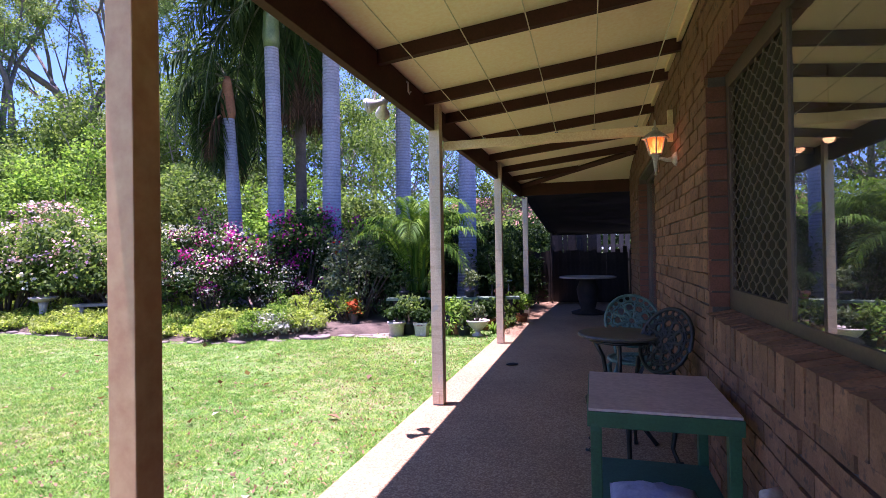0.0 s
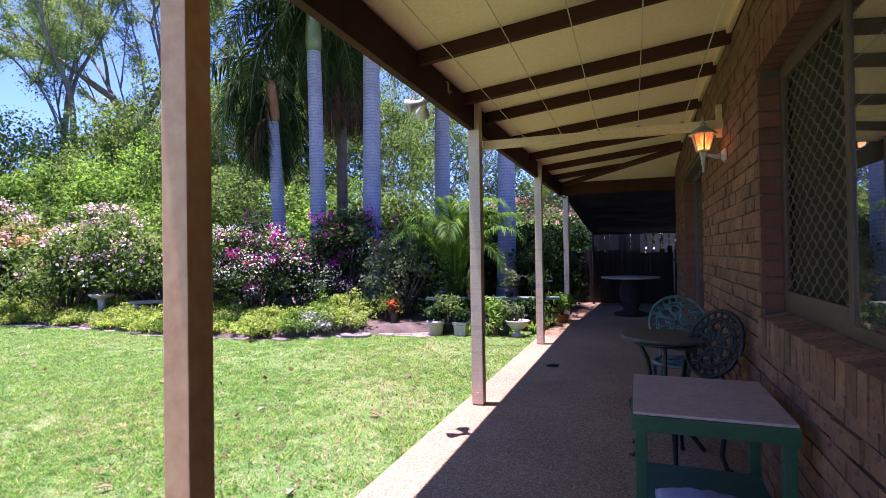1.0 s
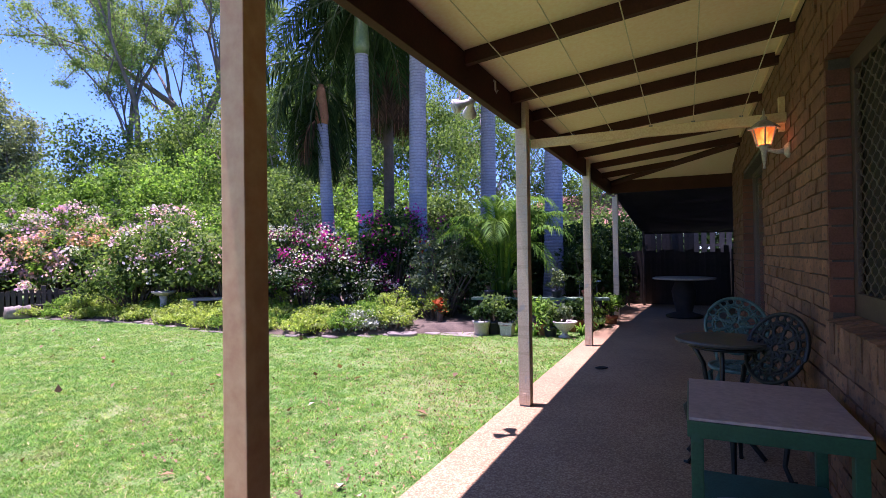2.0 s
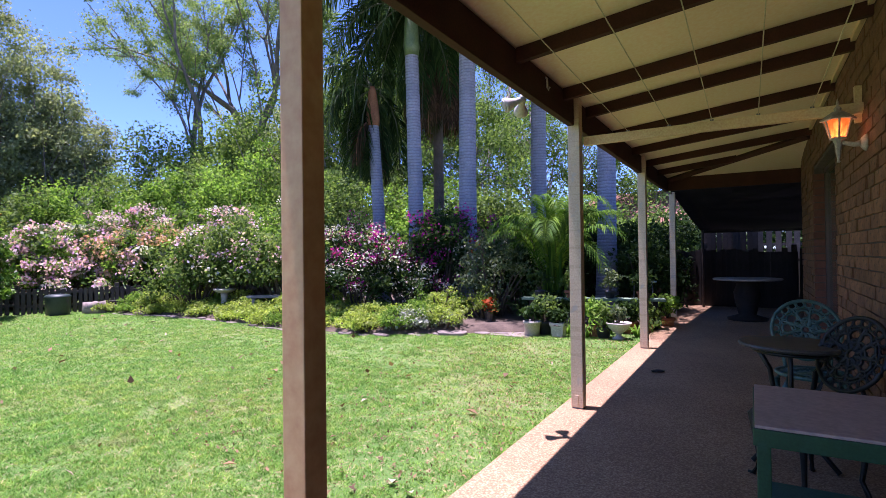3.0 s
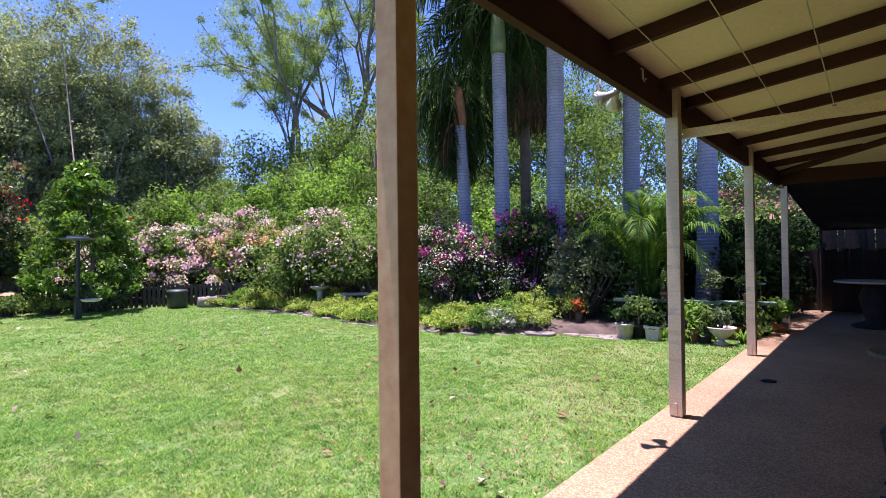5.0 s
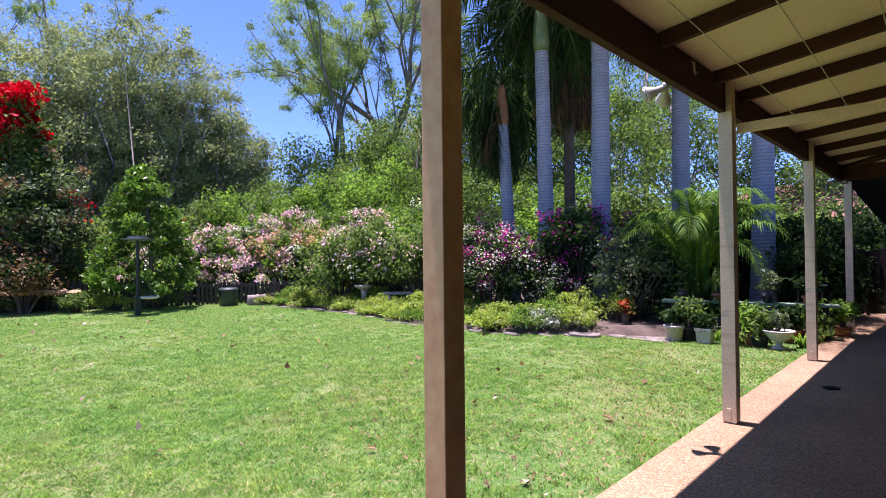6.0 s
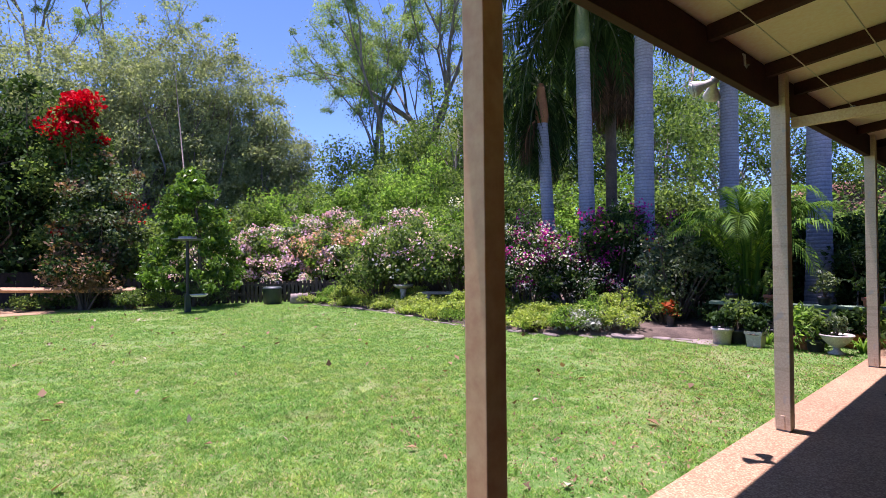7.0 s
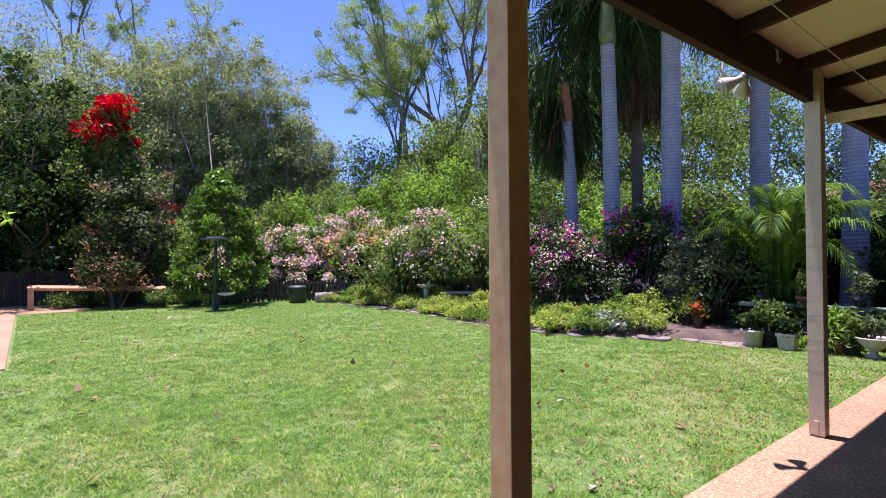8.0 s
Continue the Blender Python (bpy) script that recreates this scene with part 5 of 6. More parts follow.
def iron_chair(at, turn, material, label, recline=14):
    """Cast garden chair facing -y: round lattice back, pierced seat, curved legs."""
    t = thing("garden_chair", label, "chair", at, turn, "cast garden chairs")
    lean = math.radians(recline)
    ax, ay = Vector((1, 0, 0)), Vector((0, math.sin(lean), math.cos(lean)))
    mid = Vector((0, 0.22 + 0.005 * (recline - 14), 0.69))
    bm = bmesh.new()
    ring(bm, mid, 0.205, 0.013, ax, ay, 36, 6)
    ring(bm, mid, 0.155, 0.006, ax, ay, 30, 4)
    rim = part("back_rim", bm, material, t, smooth=True)
    bm = bmesh.new()
    for k in range(22):
        a = 2 * math.pi * k / 22
        ring(bm, mid + 0.18 * (math.cos(a) * ax + math.sin(a) * ay), 0.024, 0.0065, ax, ay, 8)
    for k in range(9):
        a = 2 * math.pi * k / 9 + 0.3
        ring(bm, mid + 0.10 * (math.cos(a) * ax + math.sin(a) * ay), 0.040, 0.010, ax, ay, 10)
        ring(bm, mid + 0.135 * (math.cos(a + 0.35) * ax + math.sin(a + 0.35) * ay), 0.020, 0.008, ax, ay, 8)
        ring(bm, mid + 0.055 * (math.cos(a + 0.5) * ax + math.sin(a + 0.5) * ay), 0.03, 0.009, ax, ay, 8)
        tube(bm, [mid + 0.03 * (math.cos(a) * ax + math.sin(a) * ay), mid + 0.155 * (math.cos(a + 0.35) * ax + math.sin(a + 0.35) * ay)], 0.009, 5, False)
    part("back_lattice", bm, material, rim, smooth=True)
    bm = bmesh.new()
    lathe(bm, ((0.205, 0.415), (0.215, 0.425), (0.213, 0.44), (0.19, 0.437), (0.19, 0.42)), 28, cap=False)
    for k in range(16):
        a = 2 * math.pi * k / 16
        ring(bm, (0.15 * math.cos(a), 0.15 * math.sin(a), 0.428), 0.034, 0.008, (1, 0, 0), (0, 1, 0), 10)
        tube(bm, [(0, 0, 0.428), (0.2 * math.cos(a), 0.2 * math.sin(a), 0.428)], 0.006, 4, False)
    ring(bm, (0, 0, 0.43), 0.105, 0.01, (1, 0, 0), (0, 1, 0), 20)
    part("seat", bm, material, t, smooth=True)
    for sx in (-1, 1):
        for sy in (-1, 1):
            bm = tube(bmesh.new(), [(sx * 0.14, sy * 0.14, 0.42), (sx * 0.185, sy * 0.18, 0.34), (sx * 0.17, sy * 0.165, 0.2), (sx * 0.16, sy * 0.155, 0.09), (sx * 0.18, sy * 0.175, 0.008), (sx * 0.20, sy * 0.195, 0.012)], [0.024, 0.022, 0.015, 0.013, 0.014, 0.008], 7)
            part("leg", bm, material, t, smooth=True)
    for sx in (-1, 1):
        part("back_stay", tube(bmesh.new(), [(sx * 0.13, 0.16, 0.43), (sx * 0.14, 0.20, 0.49), (sx * 0.12, 0.205, 0.53)], [0.014, 0.012, 0.012], 6), material, t, smooth=True)
    return t


iron_chair((0.26, 4.33, 0), 4, TEAL_IRON, "verdigris teal cast garden chair with pierced round back")
iron_chair((0.165, 3.46, 0), -54, DARK_IRON, "dark green cast garden chair turned side-on by the wall", 22)
rt = thing("round_table", "small round dark cast garden table", "table", (0.12, 3.82, 0))
bm = lathe(bmesh.new(), ((0.02, 0.672), (0.25, 0.672), (0.272, 0.68), (0.277, 0.69), (0.27, 0.70), (0.02, 0.70)), 36)
part("tabletop", bm, surface("weathered_dark_table_paint", (0.045, 0.05, 0.045), (0.09, 0.085, 0.07), 9, 80, 0.45, relief=0.2), rt)
bm = bmesh.new()
ring(bm, (0, 0, 0.655), 0.2, 0.011, (1, 0, 0), (0, 1, 0), 24)
part("brace_ring", bm, DARK_IRON, rt, smooth=True)
for k in range(3):
    a = 2 * math.pi * k / 3 + 1.57
    d = Vector((math.cos(a), math.sin(a), 0))
    part("leg", tube(bmesh.new(), [d * 0.2 + Vector((0, 0, 0.67)), d * 0.13 + Vector((0, 0, 0.55)), d * 0.09 + Vector((0, 0, 0.3)), d * 0.16 + Vector((0, 0, 0.09)), d * 0.24 + Vector((0, 0, 0.008))], [0.016, 0.015, 0.014, 0.015, 0.014], 7), DARK_IRON, rt, smooth=True)

far_table = thing("round_table", "round pale-topped table on a dark pedestal in shade", "table", (-0.16, 11.0, 0))
part("tabletop", lathe(bmesh.new(), ((0.03, 0.72), (0.54, 0.72), (0.555, 0.73), (0.55, 0.75), (0.03, 0.752)), 32), CONCRETE_ORN, far_table, "pale round top")
part("pedestal", lathe(bmesh.new(), ((0.32, 0.0), (0.33, 0.04), (0.14, 0.1), (0.2, 0.35), (0.22, 0.5), (0.16, 0.66), (0.3, 0.72)), 20), SHADED_TIMBER, far_table, smooth=True)

part("lower_ring", ring(bmesh.new(), (0, 0, 0.30), 0.09, 0.008, (1, 0, 0), (0, 1, 0), 18), DARK_IRON, rt, smooth=True)
stand = thing("plant_stand", "small pale blue-topped stand in the shaded corner", "stand", place(9.6, 11.2, GROUND), 10)
part("top", boxed((-0.24, -0.2, 0.70), (0.24, 0.2, 0.73), 0.006), BLUE_POT, stand)
for x in (-0.2, 0.17):
    for y in (-0.17, 0.14):
        part("leg", tube(bmesh.new(), [(x, y, 0), (x * 0.9, y * 0.9, 0.70)], 0.014, 7), METAL_GREY, stand)

# wall lantern
LY, LX = 4.28, WALL - 0.145
lantern = thing("wall_lantern", "cream coach lantern with glowing amber glass on bricks", "lamp", (LX, LY, -0.033))
part("wall_plate", lathe(bmesh.new(), ((0.02, 0.0), (0.055, 0.0), (0.05, 0.012), (0.03, 0.03), (0.015, 0.034)), 18), WHITE_POT, lantern, smooth=True).matrix_basis = pose(0.145, 0, 1.955, 0, -90, 0)
bm = tube(bmesh.new(), [(0.12, 0, 1.955), (0.08, 0, 1.95), (0.03, 0, 1.965), (0.0, 0, 1.985)], [0.022, 0.016, 0.013, 0.016], 8)
part("arm", bm, WHITE_POT, lantern, smooth=True)
bm = lathe(bmesh.new(), ((0.004, 1.84), (0.011, 1.845), (0.006, 1.86), (0.014, 1.90), (0.02, 1.96), (0.03, 1.985), (0.045, 1.99), (0.045, 2.0)), 6)
part("tail", bm, WHITE_POT, lantern)
bm = bmesh.new()
for k in range(6):
    a = 2 * math.pi * (k + 0.5) / 6
    tube(bm, [(0.045 * math.cos(a), 0.045 * math.sin(a), 2.0), (0.078 * math.cos(a), 0.078 * math.sin(a), 2.115)], 0.006, 4)
cage = part("cage", bm, WHITE_POT, lantern)
part("glass", lathe(bmesh.new(), ((0.040, 2.003), (0.072, 2.112)), 6, cap=False), AMBER, cage, "glowing amber glass").visible_shadow = False
part("bulb", lathe(bmesh.new(), ((0.008, 2.045), (0.018, 2.06), (0.026, 2.082), (0.020, 2.10), (0.010, 2.108)), 10), BULB, cage, "lit bulb", smooth=True)
part("cap", lathe(bmesh.new(), ((0.098, 2.112), (0.10, 2.118), (0.06, 2.15), (0.03, 2.17), (0.018, 2.175), (0.022, 2.19), (0.008, 2.205), (0.010, 2.22), (0.002, 2.255)), 6), CONCRETE_ORN, lantern)
glow = bpy.data.lights.new("lantern_light", "POINT")
glow.energy, glow.color, glow.shadow_soft_size = 0.22, (1.0, 0.5, 0.2), 0.02
gl_ob = new("lantern_light", glow)
gl_ob.matrix_world = pose(LX, LY, 1.975)

# twin floodlight outside the beam, hook inside it
flood = thing("floodlight", "twin cream floodlights under the verandah beam", "floodlight", (-1.43, 3.50, 2.31))
part("bracket", tube(bmesh.new(), [(0.085, 0.0, 0.04), (0.02, 0.0, 0.04), (0.0, 0, 0.02)], 0.018, 8), PLASTIC, flood, smooth=True)
for turn, tilt in ((-62, 32), (35, 20)):
    head = part("lamp_head", lathe(bmesh.new(), ((0.022, -0.07), (0.028, -0.02), (0.03, 0.03), (0.062, 0.10), (0.066, 0.125), (0.058, 0.128), (0.03, 0.118)), 18), PLASTIC, flood, smooth=True)
    part("lens", lathe(bmesh.new(), ((0.057, 0.1285), (0.04, 0.136), (0.01, 0.139)), 18), WHITE_POT, head, "pale glass lens", smooth=True)
    head.matrix_basis = pose(0.0, 0.0, 0.0, 0, 0, turn) @ pose(-0.03, 0, 0, 0, -90 - tilt, 0) @ Matrix.Scale(0.8, 4)
hook = part("beam_hook", tube(bmesh.new(), [(0, 0, 0.07), (0.012, 0, 0.06), (0.014, 0, 0.0), (0.022, 0.006, -0.02), (0.03, 0.01, 0.0)], 0.007, 7), PLASTIC, smooth=True)
hook.matrix_basis = pose(BEAM_X[1], 3.58, 2.40)
tagged(hook, "small white hook screwed to the brown beam", "hook")
pipe = part("waste_pipe", tube(bmesh.new(), [(0.49, 1.98, 0.0), (0.49, 2.0, 0.29), (0.495, 2.08, 0.375), (0.51, 2.15, 0.40), (0.565, 2.17, 0.405)], 0.022, 12), PLASTIC, smooth=True)
tagged(pipe, "white plastic pipe stub against the brick wall", "pipe")
# small stone or leaf on the slab
peb = part("fallen_leaf", lathe(bmesh.new(), ((0.01, 0.0), (0.045, 0.006), (0.05, 0.016), (0.02, 0.026)), 9), SHADED_TIMBER)
peb.matrix_basis = pose(-0.93, 5.9, 0.0, 0, 0, 30) @ Matrix.Diagonal((1.5, 0.8, 1, 1))
tagged(peb, "curled dark dead leaf on the concrete", "leaf")
cover = part("drain_cover", lathe(bmesh.new(), ((0.05, 0.0), (0.055, 0.006), (0.04, 0.012)), 14), METAL_GREY)
cover.matrix_basis = pose(-0.12, 2.72, 0.0)
tagged(cover, "small dark drain cover in the concrete floor", "drain")


# ---- pots and plant bench ----
def pot(name, label, at, profile, material, square=False, soil_z=None):
    t = thing(name, label, "pot", at, 45 if square else 0, "garden pots")
    body = part("body", lathe(bmesh.new(), profile, 4 if square else 22), material, t, smooth=not square)
    r, z = profile[-1]
    return t


def pot_profile(r, h, flare=1.35, lip=0.02):
    r, h = r * 0.86, h * 0.88
    return ((r / flare, 0.0), (r / flare + 0.01, 0.01), (r * 0.97, h - lip * 2), (r + lip * 0.6, h - lip * 2), (r + lip * 0.6, h), (r * 0.93, h), (r * 0.9, h - 0.035), (0.01, h - 0.035))


URN = tuple((r * 0.82, z * 0.9) for r, z in ((0.11, 0.0), (0.12, 0.025), (0.05, 0.06), (0.045, 0.10), (0.10, 0.13), (0.17, 0.19), (0.21, 0.25), (0.235, 0.27), (0.225, 0.285), (0.19, 0.26), (0.01, 0.24)))
POTS = (("plant_pot", "white rounded pot with leafy green plant", (21.0, 8.35), pot_profile(0.155, 0.27), WHITE_POT, False, L_DARK, 0.24),
        ("plant_pot", "black plastic pot with green plant", (19.75, 8.5), pot_profile(0.15, 0.24), BLACK_POT, False, L_MID, 0.40),
        ("plant_pot", "cream square tapered pot with small plant", (18.2, 8.3), pot_profile(0.17, 0.25), WHITE_POT, True, L_DARK, 0.2),
        ("plant_pot", "terracotta pot with strappy plant", (14.6, 8.4), pot_profile(0.12, 0.20), TERRACOTTA, False, L_BRIGHT, 0.40),
        ("plant_pot", "black plastic pot with green plant", (13.6, 8.3), pot_profile(0.12, 0.18), BLACK_POT, False, L_MID, 0.30),
        ("garden_urn", "white pedestal garden urn with succulents", (12.1, 8.2), URN, WHITE_POT, False, L_SAGE, 0.20),
        ("plant_pot", "terracotta pot with leafy plant by the post", (9.4, 8.9), pot_profile(0.13, 0.2), TERRACOTTA, False, L_MID, 0.34),
        ("plant_pot", "terracotta pot with broad-leaved plant", (7.4, 9.6), pot_profile(0.13, 0.2), TERRACOTTA, False, L_BRIGHT, 0.36),
        ("plant_pot", "pale blue square pot at the back of the bed", (31.0, 9.9), pot_profile(0.17, 0.30, 1.15), BLUE_POT, True, L_DARK, 0.14),
        ("plant_pot", "black pot with trailing plant", (16.6, 8.9), pot_profile(0.14, 0.22), BLACK_POT, False, L_DARK, 0.38),
        ("plant_pot", "terracotta pot with trailing plant", (11.0, 8.9), pot_profile(0.14, 0.22), TERRACOTTA, False, L_DARK, 0.3))
for name, label, (bearing, dist), prof, mat_, square, leaf, size in POTS:
    at = place(bearing, dist, GROUND)
    z = GROUND if dist < 9 else GROUND + 0.01
    t = pot(name, label, (at[0], at[1], z), prof, mat_, square)
    h = max(q[1] for q in prof)
    r = prof[-2][0]
    part("soil", lathe(bmesh.new(), ((0.01, h - 0.045), (r * 0.98, h - 0.045), (r * 0.9, h - 0.03), (0.01, h - 0.022)), 14), SOIL, t.children[0])
    cen = clumps(16, (0, 0, h + size * 0.55), (size * 0.62, size * 0.62, size * 0.62), 0.3, -0.8)
    bm = bmesh.new()
    for q in cen[::2]:
        tube(bm, [(0, 0, h - 0.04), (q[0] * 0.4, q[1] * 0.4, h + size * 0.3), tuple(q)], [0.008, 0.006, 0.003], 4, False)
    part("stem", bm, STEM, t)
    quads_mesh("foliage", leaves_at(foliage(cen, 22, size * 0.36), 0.085, 0.45, 0.1), leaf, t)

bench = thing("plant_bench", "weathered green plank bench holding potted plants", "bench", place(14.8, 9.1, GROUND), 14)
part("plank", boxed((-1.15, -0.13, 0.50), (1.15, 0.13, 0.54), 0.004), surface("faded_green_timber", (0.10, 0.17, 0.10), (0.18, 0.26, 0.16), 6, 60, 0.8, relief=0.4), bench)
for x in (-1.0, 0.0, 1.0):
    for y in (-0.10, 0.06):
        part("leg", boxed((x - 0.03, y, 0), (x + 0.03, y + 0.045, 0.499), 0.003), SHADED_TIMBER, bench)
for k, x in enumerate((-0.85, -0.35, 0.3, 0.8)):
    base = Matrix(bench.matrix_basis) @ Vector((x, 0, 0.54))
    t = pot("plant_pot", ("terracotta" if k % 2 else "black") + " pot with green plant on the bench", tuple(base), pot_profile(0.09, 0.14), TERRACOTTA if k % 2 else BLACK_POT)
    part("soil", lathe(bmesh.new(), ((0.01, 0.075), (0.066, 0.075), (0.05, 0.092), (0.01, 0.096)), 12), SOIL, t.children[0])
    cen = clumps(12, (0, 0, 0.3), (0.17, 0.17, 0.18), 0.3, -0.8)
    bm = bmesh.new()
    for q in cen[::2]:
        tube(bm, [(0, 0, 0.1), tuple(q)], [0.006, 0.003], 4, False)
    part("stem", bm, STEM, t)
    quads_mesh("foliage", leaves_at(foliage(cen, 22, 0.11), 0.08, 0.45, 0.1), (L_DARK, L_MID, L_SAGE, L_DARK)[k], t)
for bearing, dist, L in ((15.4, 8.3, 0.36), (10.3, 8.5, 0.34), (17.3, 8.6, 0.4), (13.0, 8.75, 0.45), (8.4, 9.2, 0.4)):
    strappy("strappy_plant", "green strap-leaved plant among the pots", place(bearing, dist, GROUND), 34, L, L_BRIGHT, 0.016, group="strappy plants")

# ---- garden ornaments ----
bath = thing("bird_bath", "pale concrete bird bath with scalloped bowl on a pedestal", "bird bath", place(53.4, 12.5, GROUND + 0.08))
part("pedestal", lathe(bmesh.new(), ((0.13, 0), (0.13, 0.05), (0.07, 0.10), (0.06, 0.30), (0.085, 0.42)), 16), CONCRETE_ORN, bath, smooth=True)
bm = lathe(bmesh.new(), ((0.06, 0.42), (0.15, 0.445), (0.215, 0.485), (0.235, 0.51), (0.22, 0.52), (0.14, 0.48), (0.01, 0.47)), 32)
for v in bm.verts:
    a = math.atan2(v.co.y, v.co.x)
    rr = math.hypot(v.co.x, v.co.y)
    if rr > 0.2:
        v.co.z += 0.012 * math.cos(a * 12)
part("bowl", bm, CONCRETE_ORN, bath, smooth=True)
slab = part("garden_seat", boxed((-0.5, -0.15, 0.30), (0.5, 0.15, 0.355), 0.012), CONCRETE_ORN)
slab_t = thing("stone_bench", "pale concrete garden bench half hidden by plants", "bench", place(49.0, 12.3, GROUND + 0.08), 45)
slab.parent = slab_t
slab.name = "seat"
for x in (-0.4, 0.32):
    part("support", boxed((x, -0.12, 0), (x + 0.09, 0.12, 0.299), 0.01), CONCRETE_ORN, slab_t)

feeder = thing("bird_feeder", "bird feeder with flat roof tray on a dark pole", "bird feeder", (-13.3, 3.62, GROUND))
part("pole", tube(bmesh.new(), [(0, 0, 0), (0, 0, 1.70)], 0.038, 10), DARK_IRON, feeder)
part("pole_sleeve", boxed((-0.06, -0.06, 0), (0.06, 0.06, 0.44), 0.006), BIN_GREEN, feeder)
part("tray", lathe(bmesh.new(), ((0.05, 1.68), (0.30, 1.70), (0.34, 1.72), (0.34, 1.735), (0.30, 1.73), (0.2, 1.745), (0.2, 1.785), (0.05, 1.79)), 24), METAL_GREY, feeder)
part("dish", lathe(bmesh.new(), ((0.04, 0.56), (0.16, 0.575), (0.20, 0.62), (0.19, 0.625), (0.05, 0.59)), 20), PLASTIC, feeder).matrix_basis = pose(0.16, 0.20, -0.2)
bin_ = thing("compost_bin", "dark green plastic compost bin against the picket fence", "bin", place(67.1, 15.0, GROUND))
part("body", lathe(bmesh.new(), ((0.21, 0), (0.23, 0.02), (0.25, 0.40), (0.255, 0.42)), 22), BIN_GREEN, bin_, smooth=True)
part("lid", lathe(bmesh.new(), ((0.265, 0.41), (0.27, 0.43), (0.22, 0.475), (0.06, 0.49), (0.01, 0.492)), 22), BIN_GREEN, bin_, smooth=True)
rail_f = thing("timber_rail", "low honey-coloured timber rail along the shaded garden edge", "rail")
a, b = Vector(place(90.0, 16.2, 0)), Vector(place(79.5, 15.5, 0))
bm = tube(bmesh.new(), [a + Vector((0, 0, 0.52)), b + Vector((0, 0, 0.42))], 0.065, 4)
part("rail", bm, YELLOW_TIMBER, rail_f)
for t_ in (0.02, 0.98):
    p_ = a.lerp(b, t_)
    part("rail_post", boxed((p_.x - 0.06, p_.y - 0.06, GROUND), (p_.x + 0.06, p_.y + 0.06, 0.52 - 0.1 * t_ - 0.03), 0.005), YELLOW_TIMBER, rail_f)


def stone(name, label, at, size, turn, material=STONE, category="stone", group=""):
    bm = bmesh.new()
    box(bm, (-size[0] / 2, -size[1] / 2, 0), (size[0] / 2, size[1] / 2, size[2]))
    bmesh.ops.subdivide_edges(bm, edges=bm.edges[:], cuts=3, use_grid_fill=True)
    for v in bm.verts:
        nn = noise.noise_vector(v.co * 5 + Vector(at))
        round_ = 1 - 0.18 * (abs(v.co.x / size[0]) * abs(v.co.y / size[1]) * 4)
        v.co = Vector((v.co.x * round_, v.co.y * round_, v.co.z)) + nn * min(size) * 0.22
    ob = part(name, bm, material, smooth=True)
    ob.matrix_basis = pose(*at, 0, 0, turn)
    return tagged(ob, label, category, group)


# flat stones edging the bed, blocks of a low wall by the picket fence
for i in range(34):
    x = -12.9 + i * 0.283 + float(rng.uniform(-0.05, 0.05))
    stone("edging_stone", "flat weathered stone edging the garden bed", (x, bed_front(x) - 0.05, GROUND - 0.042), (float(rng.uniform(0.2, 0.34)), 0.13, float(rng.uniform(0.04, 0.08))), float(rng.uniform(-14, 14)), group="edging stones")
for i, (bearing, w, h) in enumerate(((64.4, 0.5, 0.28), (62.9, 0.4, 0.2), (61.6, 0.5, 0.24), (60.2, 0.55, 0.16), (58.6, 0.5, 0.3))):
    at = place(bearing, 14.9, GROUND - 0.02)
    stone("wall_stone", "rough grey-brown block of a low garden wall", at, (w, 0.26, h), bearing, group="low wall stones")
stone("wall_stone", "long flat coping stone of the low garden wall", place(60.9, 14.95, GROUND + 0.19), (1.3, 0.26, 0.09), 61, SHADED_TIMBER)
for x, y, s in ((-3.9, 8.05, 0.30), (-3.5, 8.35, 0.34), (-3.75, 8.5, 0.26), (-4.1, 8.5, 0.3), (-3.3, 8.6, 0.25), (-3.6, 8.7, 0.3)):
    stone("rock", "flat brown rock beside the garden pots", (x, y, GROUND - 0.01), (s, s * 0.7, 0.10), float(rng.uniform(0, 180)), group="garden rocks")
stone("stepping_stone", "large flat grey stone at the bed edge", (-4.25, 7.42, GROUND - 0.01), (0.5, 0.3, 0.06), 20)
tagged(part("stone_pad", boxed((-3.95, 7.65, GROUND - 0.05), (-3.05, 8.35, GROUND + 0.012), 0.006), STONE), "small brownish paved pad before the pots", "paving", kind="structure")

# fallen leaves on the lawn
def fallen(count, leaf, name, label, size):
    r = np.sqrt(rng.uniform(0, 1, count)) * 13 + 2
    a = rng.uniform(0.05, 1.62, count)
    x, y = -r * np.sin(a), r * np.cos(a)
    ok = (y < 6.5) & (x < -1.6) & (x > -15) & ((y > 0.1) | (x > -7.8))
    cen = np.stack([x, y, np.full(count, GROUND + 0.035)], 1)[ok]
    q = leaves_at(cen, size, 0.55, 0, 3.0, 0.5)
    q[:, :, 2] = np.maximum(q[:, :, 2], GROUND + 0.012)
    ob = quads_mesh(name, q, leaf, None, label, "stuff")
    ob["category"] = "leaves"


fallen(260, L_DRY, "fallen_leaves", "scattered dry brown leaves on the lawn", 0.09)
fallen(90, leafy("bleached_leaves", ((0.34, 0.27, 0.19), (0.45, 0.38, 0.29)), 0.1, 0.8), "fallen_leaves", "scattered bleached pale leaves on the lawn", 0.07)

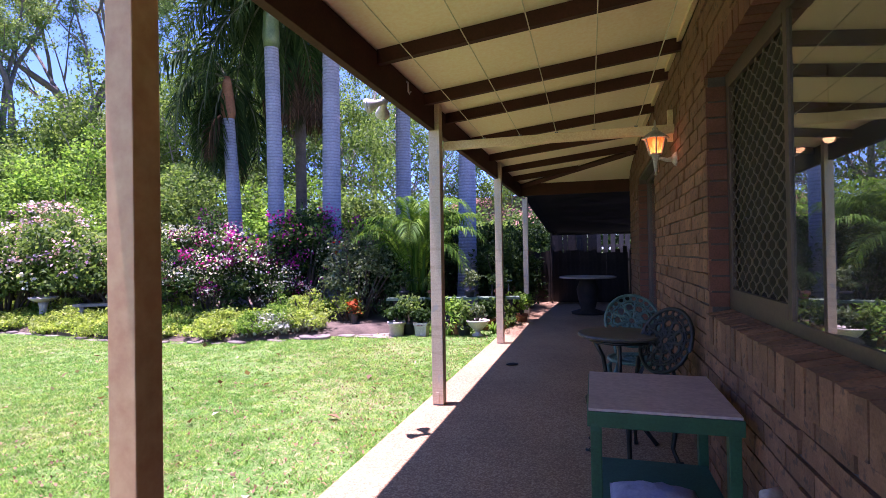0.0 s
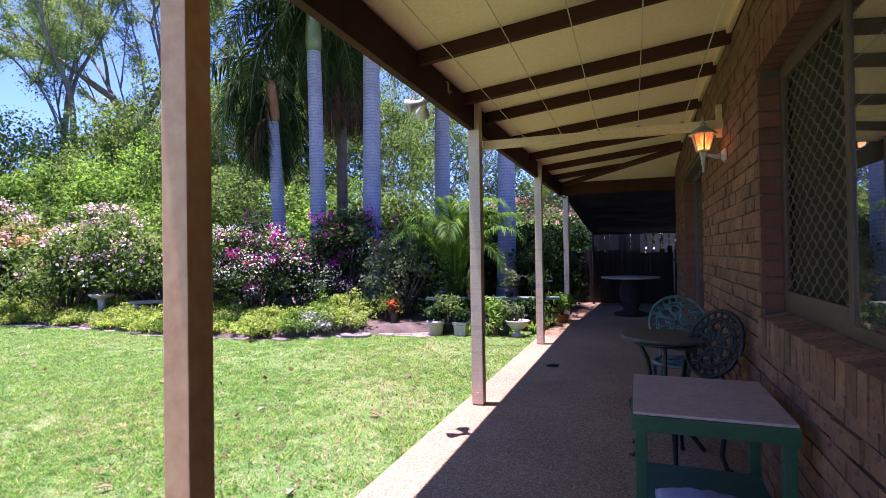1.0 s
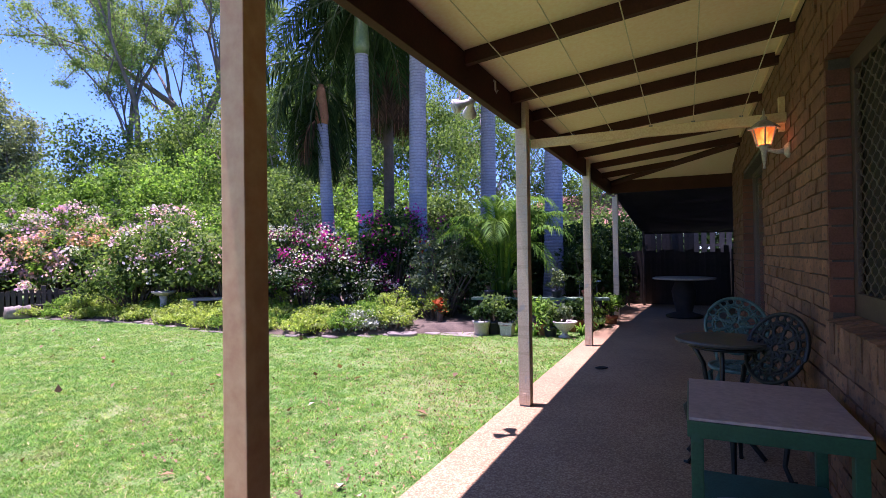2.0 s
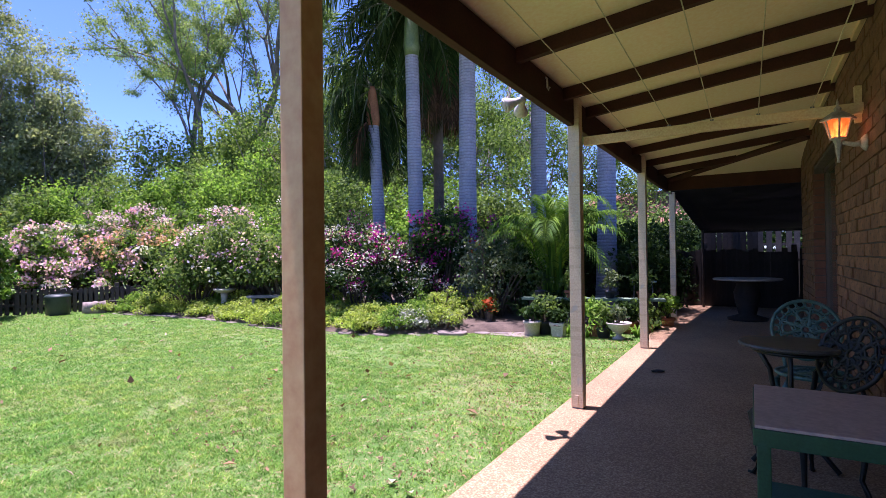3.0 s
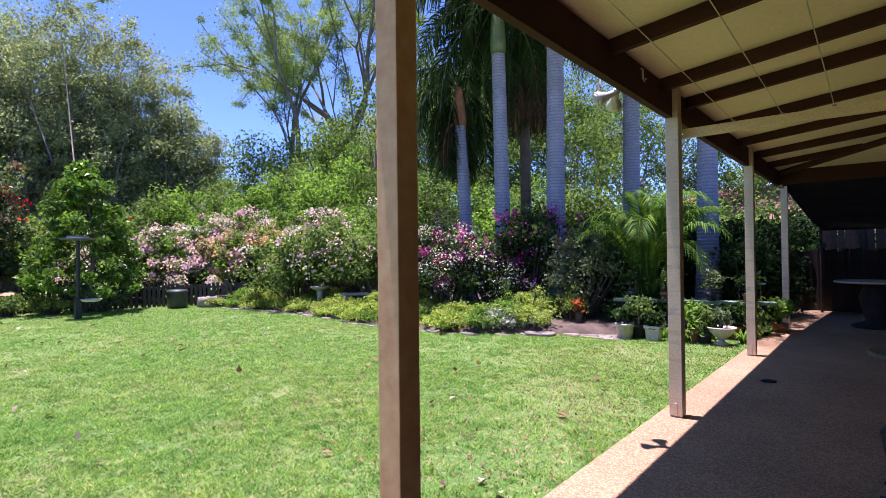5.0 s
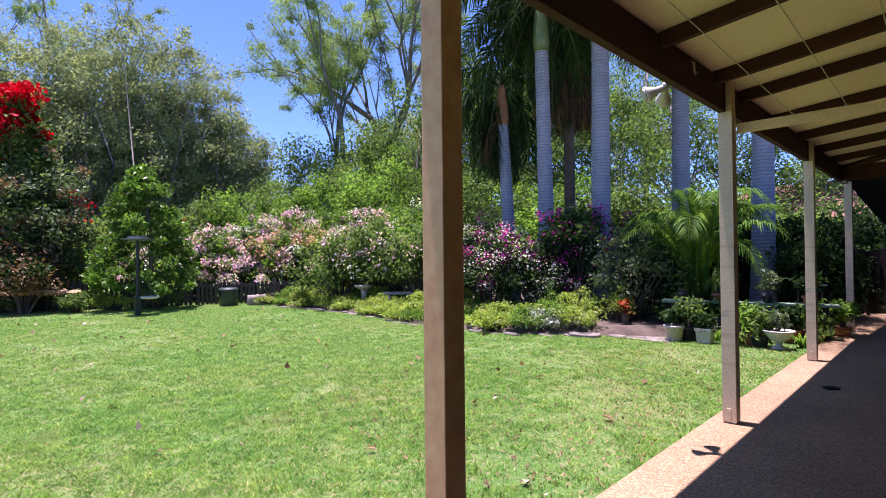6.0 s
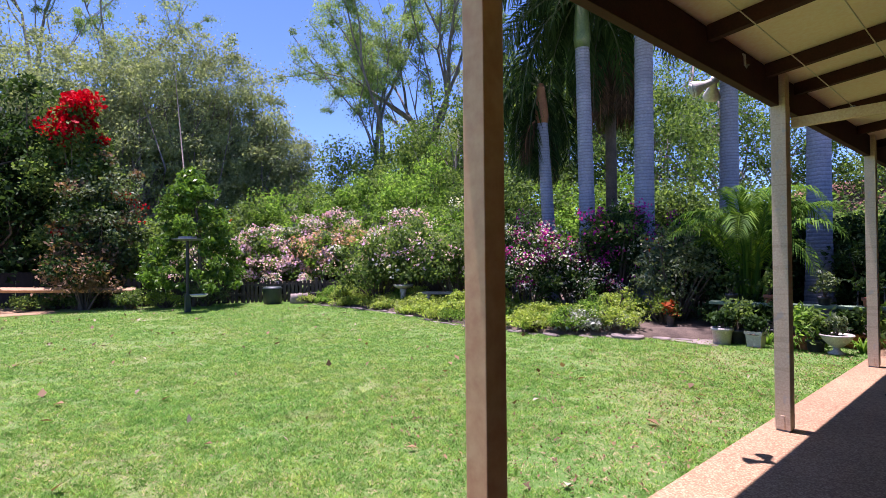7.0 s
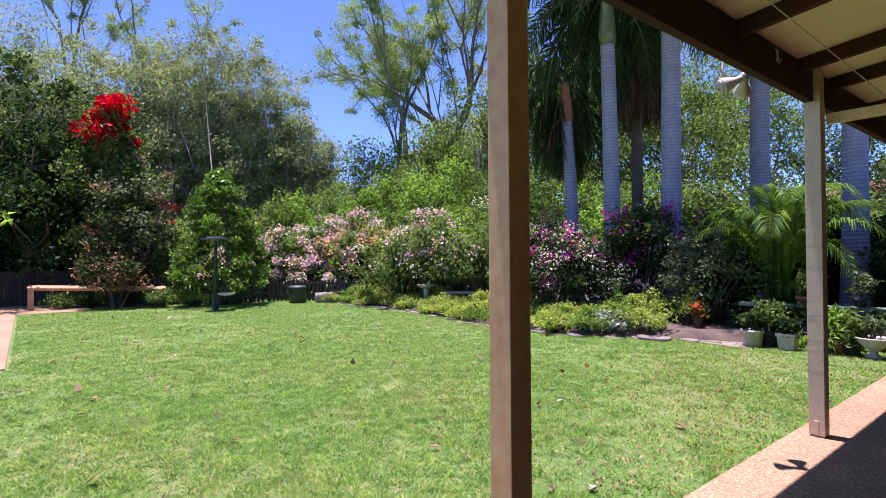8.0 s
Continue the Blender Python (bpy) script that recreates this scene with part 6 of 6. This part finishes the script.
def litter(count):
    x = rng.uniform(-4.6, -1.5, count)
    y = rng.uniform(2.2, 8.0, count)
    ok = rng.uniform(size=count) < np.clip(1.15 - (-x - 1.5) * 0.35, 0.05, 1)
    cen = np.stack([x, y, np.full(count, GROUND + 0.02)], 1)[ok]
    q = leaves_at(cen, 0.027, 0.5, 0, 3.0, 0.5)
    q[:, :, 2] = np.maximum(q[:, :, 2], GROUND + 0.010)
    tagged(quads_mesh("leaf_litter", q, L_DRY, None, "fine dry brown leaf litter in the grass", "stuff"), category="leaves")


litter(4200)

# neighbour's house behind the far palms
nb = thing("house", "neighbour's house with red tiled roof behind trees", "house", place(9.0, 27, GROUND), -9)
part("wall", boxed((-4, -3, 0), (4, 3, 2.55)), RENDER_WALL, nb)
bm = bmesh.new()
v = [bm.verts.new(q) for q in ((-4.5, -3.5, 2.5), (4.5, -3.5, 2.5), (4.5, 3.5, 2.5), (-4.5, 3.5, 2.5), (-2.5, 0, 4.2), (2.5, 0, 4.2))]
for f in ((0, 1, 5, 4), (1, 2, 5), (2, 3, 4, 5), (3, 0, 4), (3, 2, 1, 0)):
    bm.faces.new([v[k] for k in f])
part("roof", bm, ROOF_TILE, nb)


# ---- bricks, last ----
def brick_meshes(size, count, material):
    out = []
    for k in range(count):
        bm = boxed((0, 0, 0), size)
        for v in bm.verts:
            v.co += Vector((float(rng.uniform(-0.003, 0.003)) if v.co.x < size[0] / 2 else 0, float(rng.uniform(-0.004, 0.004)), float(rng.uniform(-0.004, 0.004))))
        mesh = bpy.data.meshes.new("brick")
        bm.to_mesh(mesh)
        bm.free()
        mesh.materials.append(material)
        out.append(mesh)
    return out


FULL = brick_meshes((0.028, 0.229, 0.075), 8, BRICK)
HALF = brick_meshes((0.028, 0.109, 0.075), 4, BRICK)
rest_bm = bmesh.new()
openings = ((WIN[0], WIN[1], SILL - 0.17, HEAD), (DOOR[0], DOOR[1], 0.0, DOOR[2]))
single = 0
for row in range(32):
    z = row * 0.0858 + 0.006
    if z + 0.076 > WALL_TOP:
        break
    # stretches of wall on this course
    cuts = [(-3.9, WALL_END)]
    for y0, y1, z0, z1 in openings:
        if z + 0.05 > z0 and z + 0.02 < z1:
            cuts = [s for a, b in cuts for s in ((a, min(b, y0)), (max(a, y1), b)) if s[1] - s[0] > 0.05]
    for a, b in cuts:
        y = a + 0.004
        first = row % 2 == 1
        while y < b - 0.05:
            want = 0.109 if first else 0.229
            first = False
            want = min(want, b - y - 0.002)
            near = 0.9 < y < DOOR[0] and (z < SILL - 0.17 or y > WIN[1] - 0.05) and z < 2.16
            x = WALL + float(rng.uniform(-0.006, 0.004))
            if near and single < 300 and want > 0.10:
                ob = link_mesh("brick", (FULL if want > 0.15 else HALF)[int(rng.integers(4))], house)
                length = 0.229 if want > 0.15 else 0.109
                ob.matrix_basis = pose(x, y, z, float(rng.normal() * 0.4), 0, float(rng.normal() * 0.4)) @ Matrix.Diagonal((1, want / length, 1, 1))
                single += 1
            else:
                box(rest_bm, (x, y, z), (x + 0.028, y + want, z + 0.075))
            y += want + 0.011
rest = part("brickwork", rest_bm, BRICK, house)
tagged(rest, kind="stuff")
# brick reveals and sill
for y, s in ((WIN[1], -1), (DOOR[1], -1)):
    z0, z1 = (SILL, HEAD) if y == WIN[1] else (0.0, DOOR[2])
    depth = 0.10 if y == WIN[1] else 0.11
    z = z0 + 0.01
    while z + 0.076 < z1:
        ob = part("brick", boxed((WALL + 0.0, y - 0.012, z), (WALL + depth - 0.001, y + 0.02, z + 0.075), 0.002), BRICK_RED, house)
        z += 0.0858
y = WIN[0]
while y + 0.076 < WIN[1]:
    bm = bmesh.new()
    box(bm, (WALL - 0.022, y, SILL - 0.168), (WX + 0.01, y + 0.075, SILL - 0.001))
    for v in bm.verts:
        if v.co.x < WALL and v.co.z > SILL - 0.05:
            v.co.z -= 0.022 + float(rng.uniform(0, 0.008))
        v.co.x += float(rng.uniform(-0.004, 0.004)) if v.co.x < WALL else 0
    part("brick", bm, BRICK, house)
    y += 0.0865
# red bricks over the window head
y = WIN[0]
while y + 0.076 < WIN[1] + 0.1:
    part("brick", boxed((WALL - 0.006 + float(rng.uniform(-0.003, 0.003)), y, HEAD - 0.006), (WALL + 0.099, y + 0.075, HEAD + 0.10), 0.002), BRICK_RED, house)
    y += 0.0865
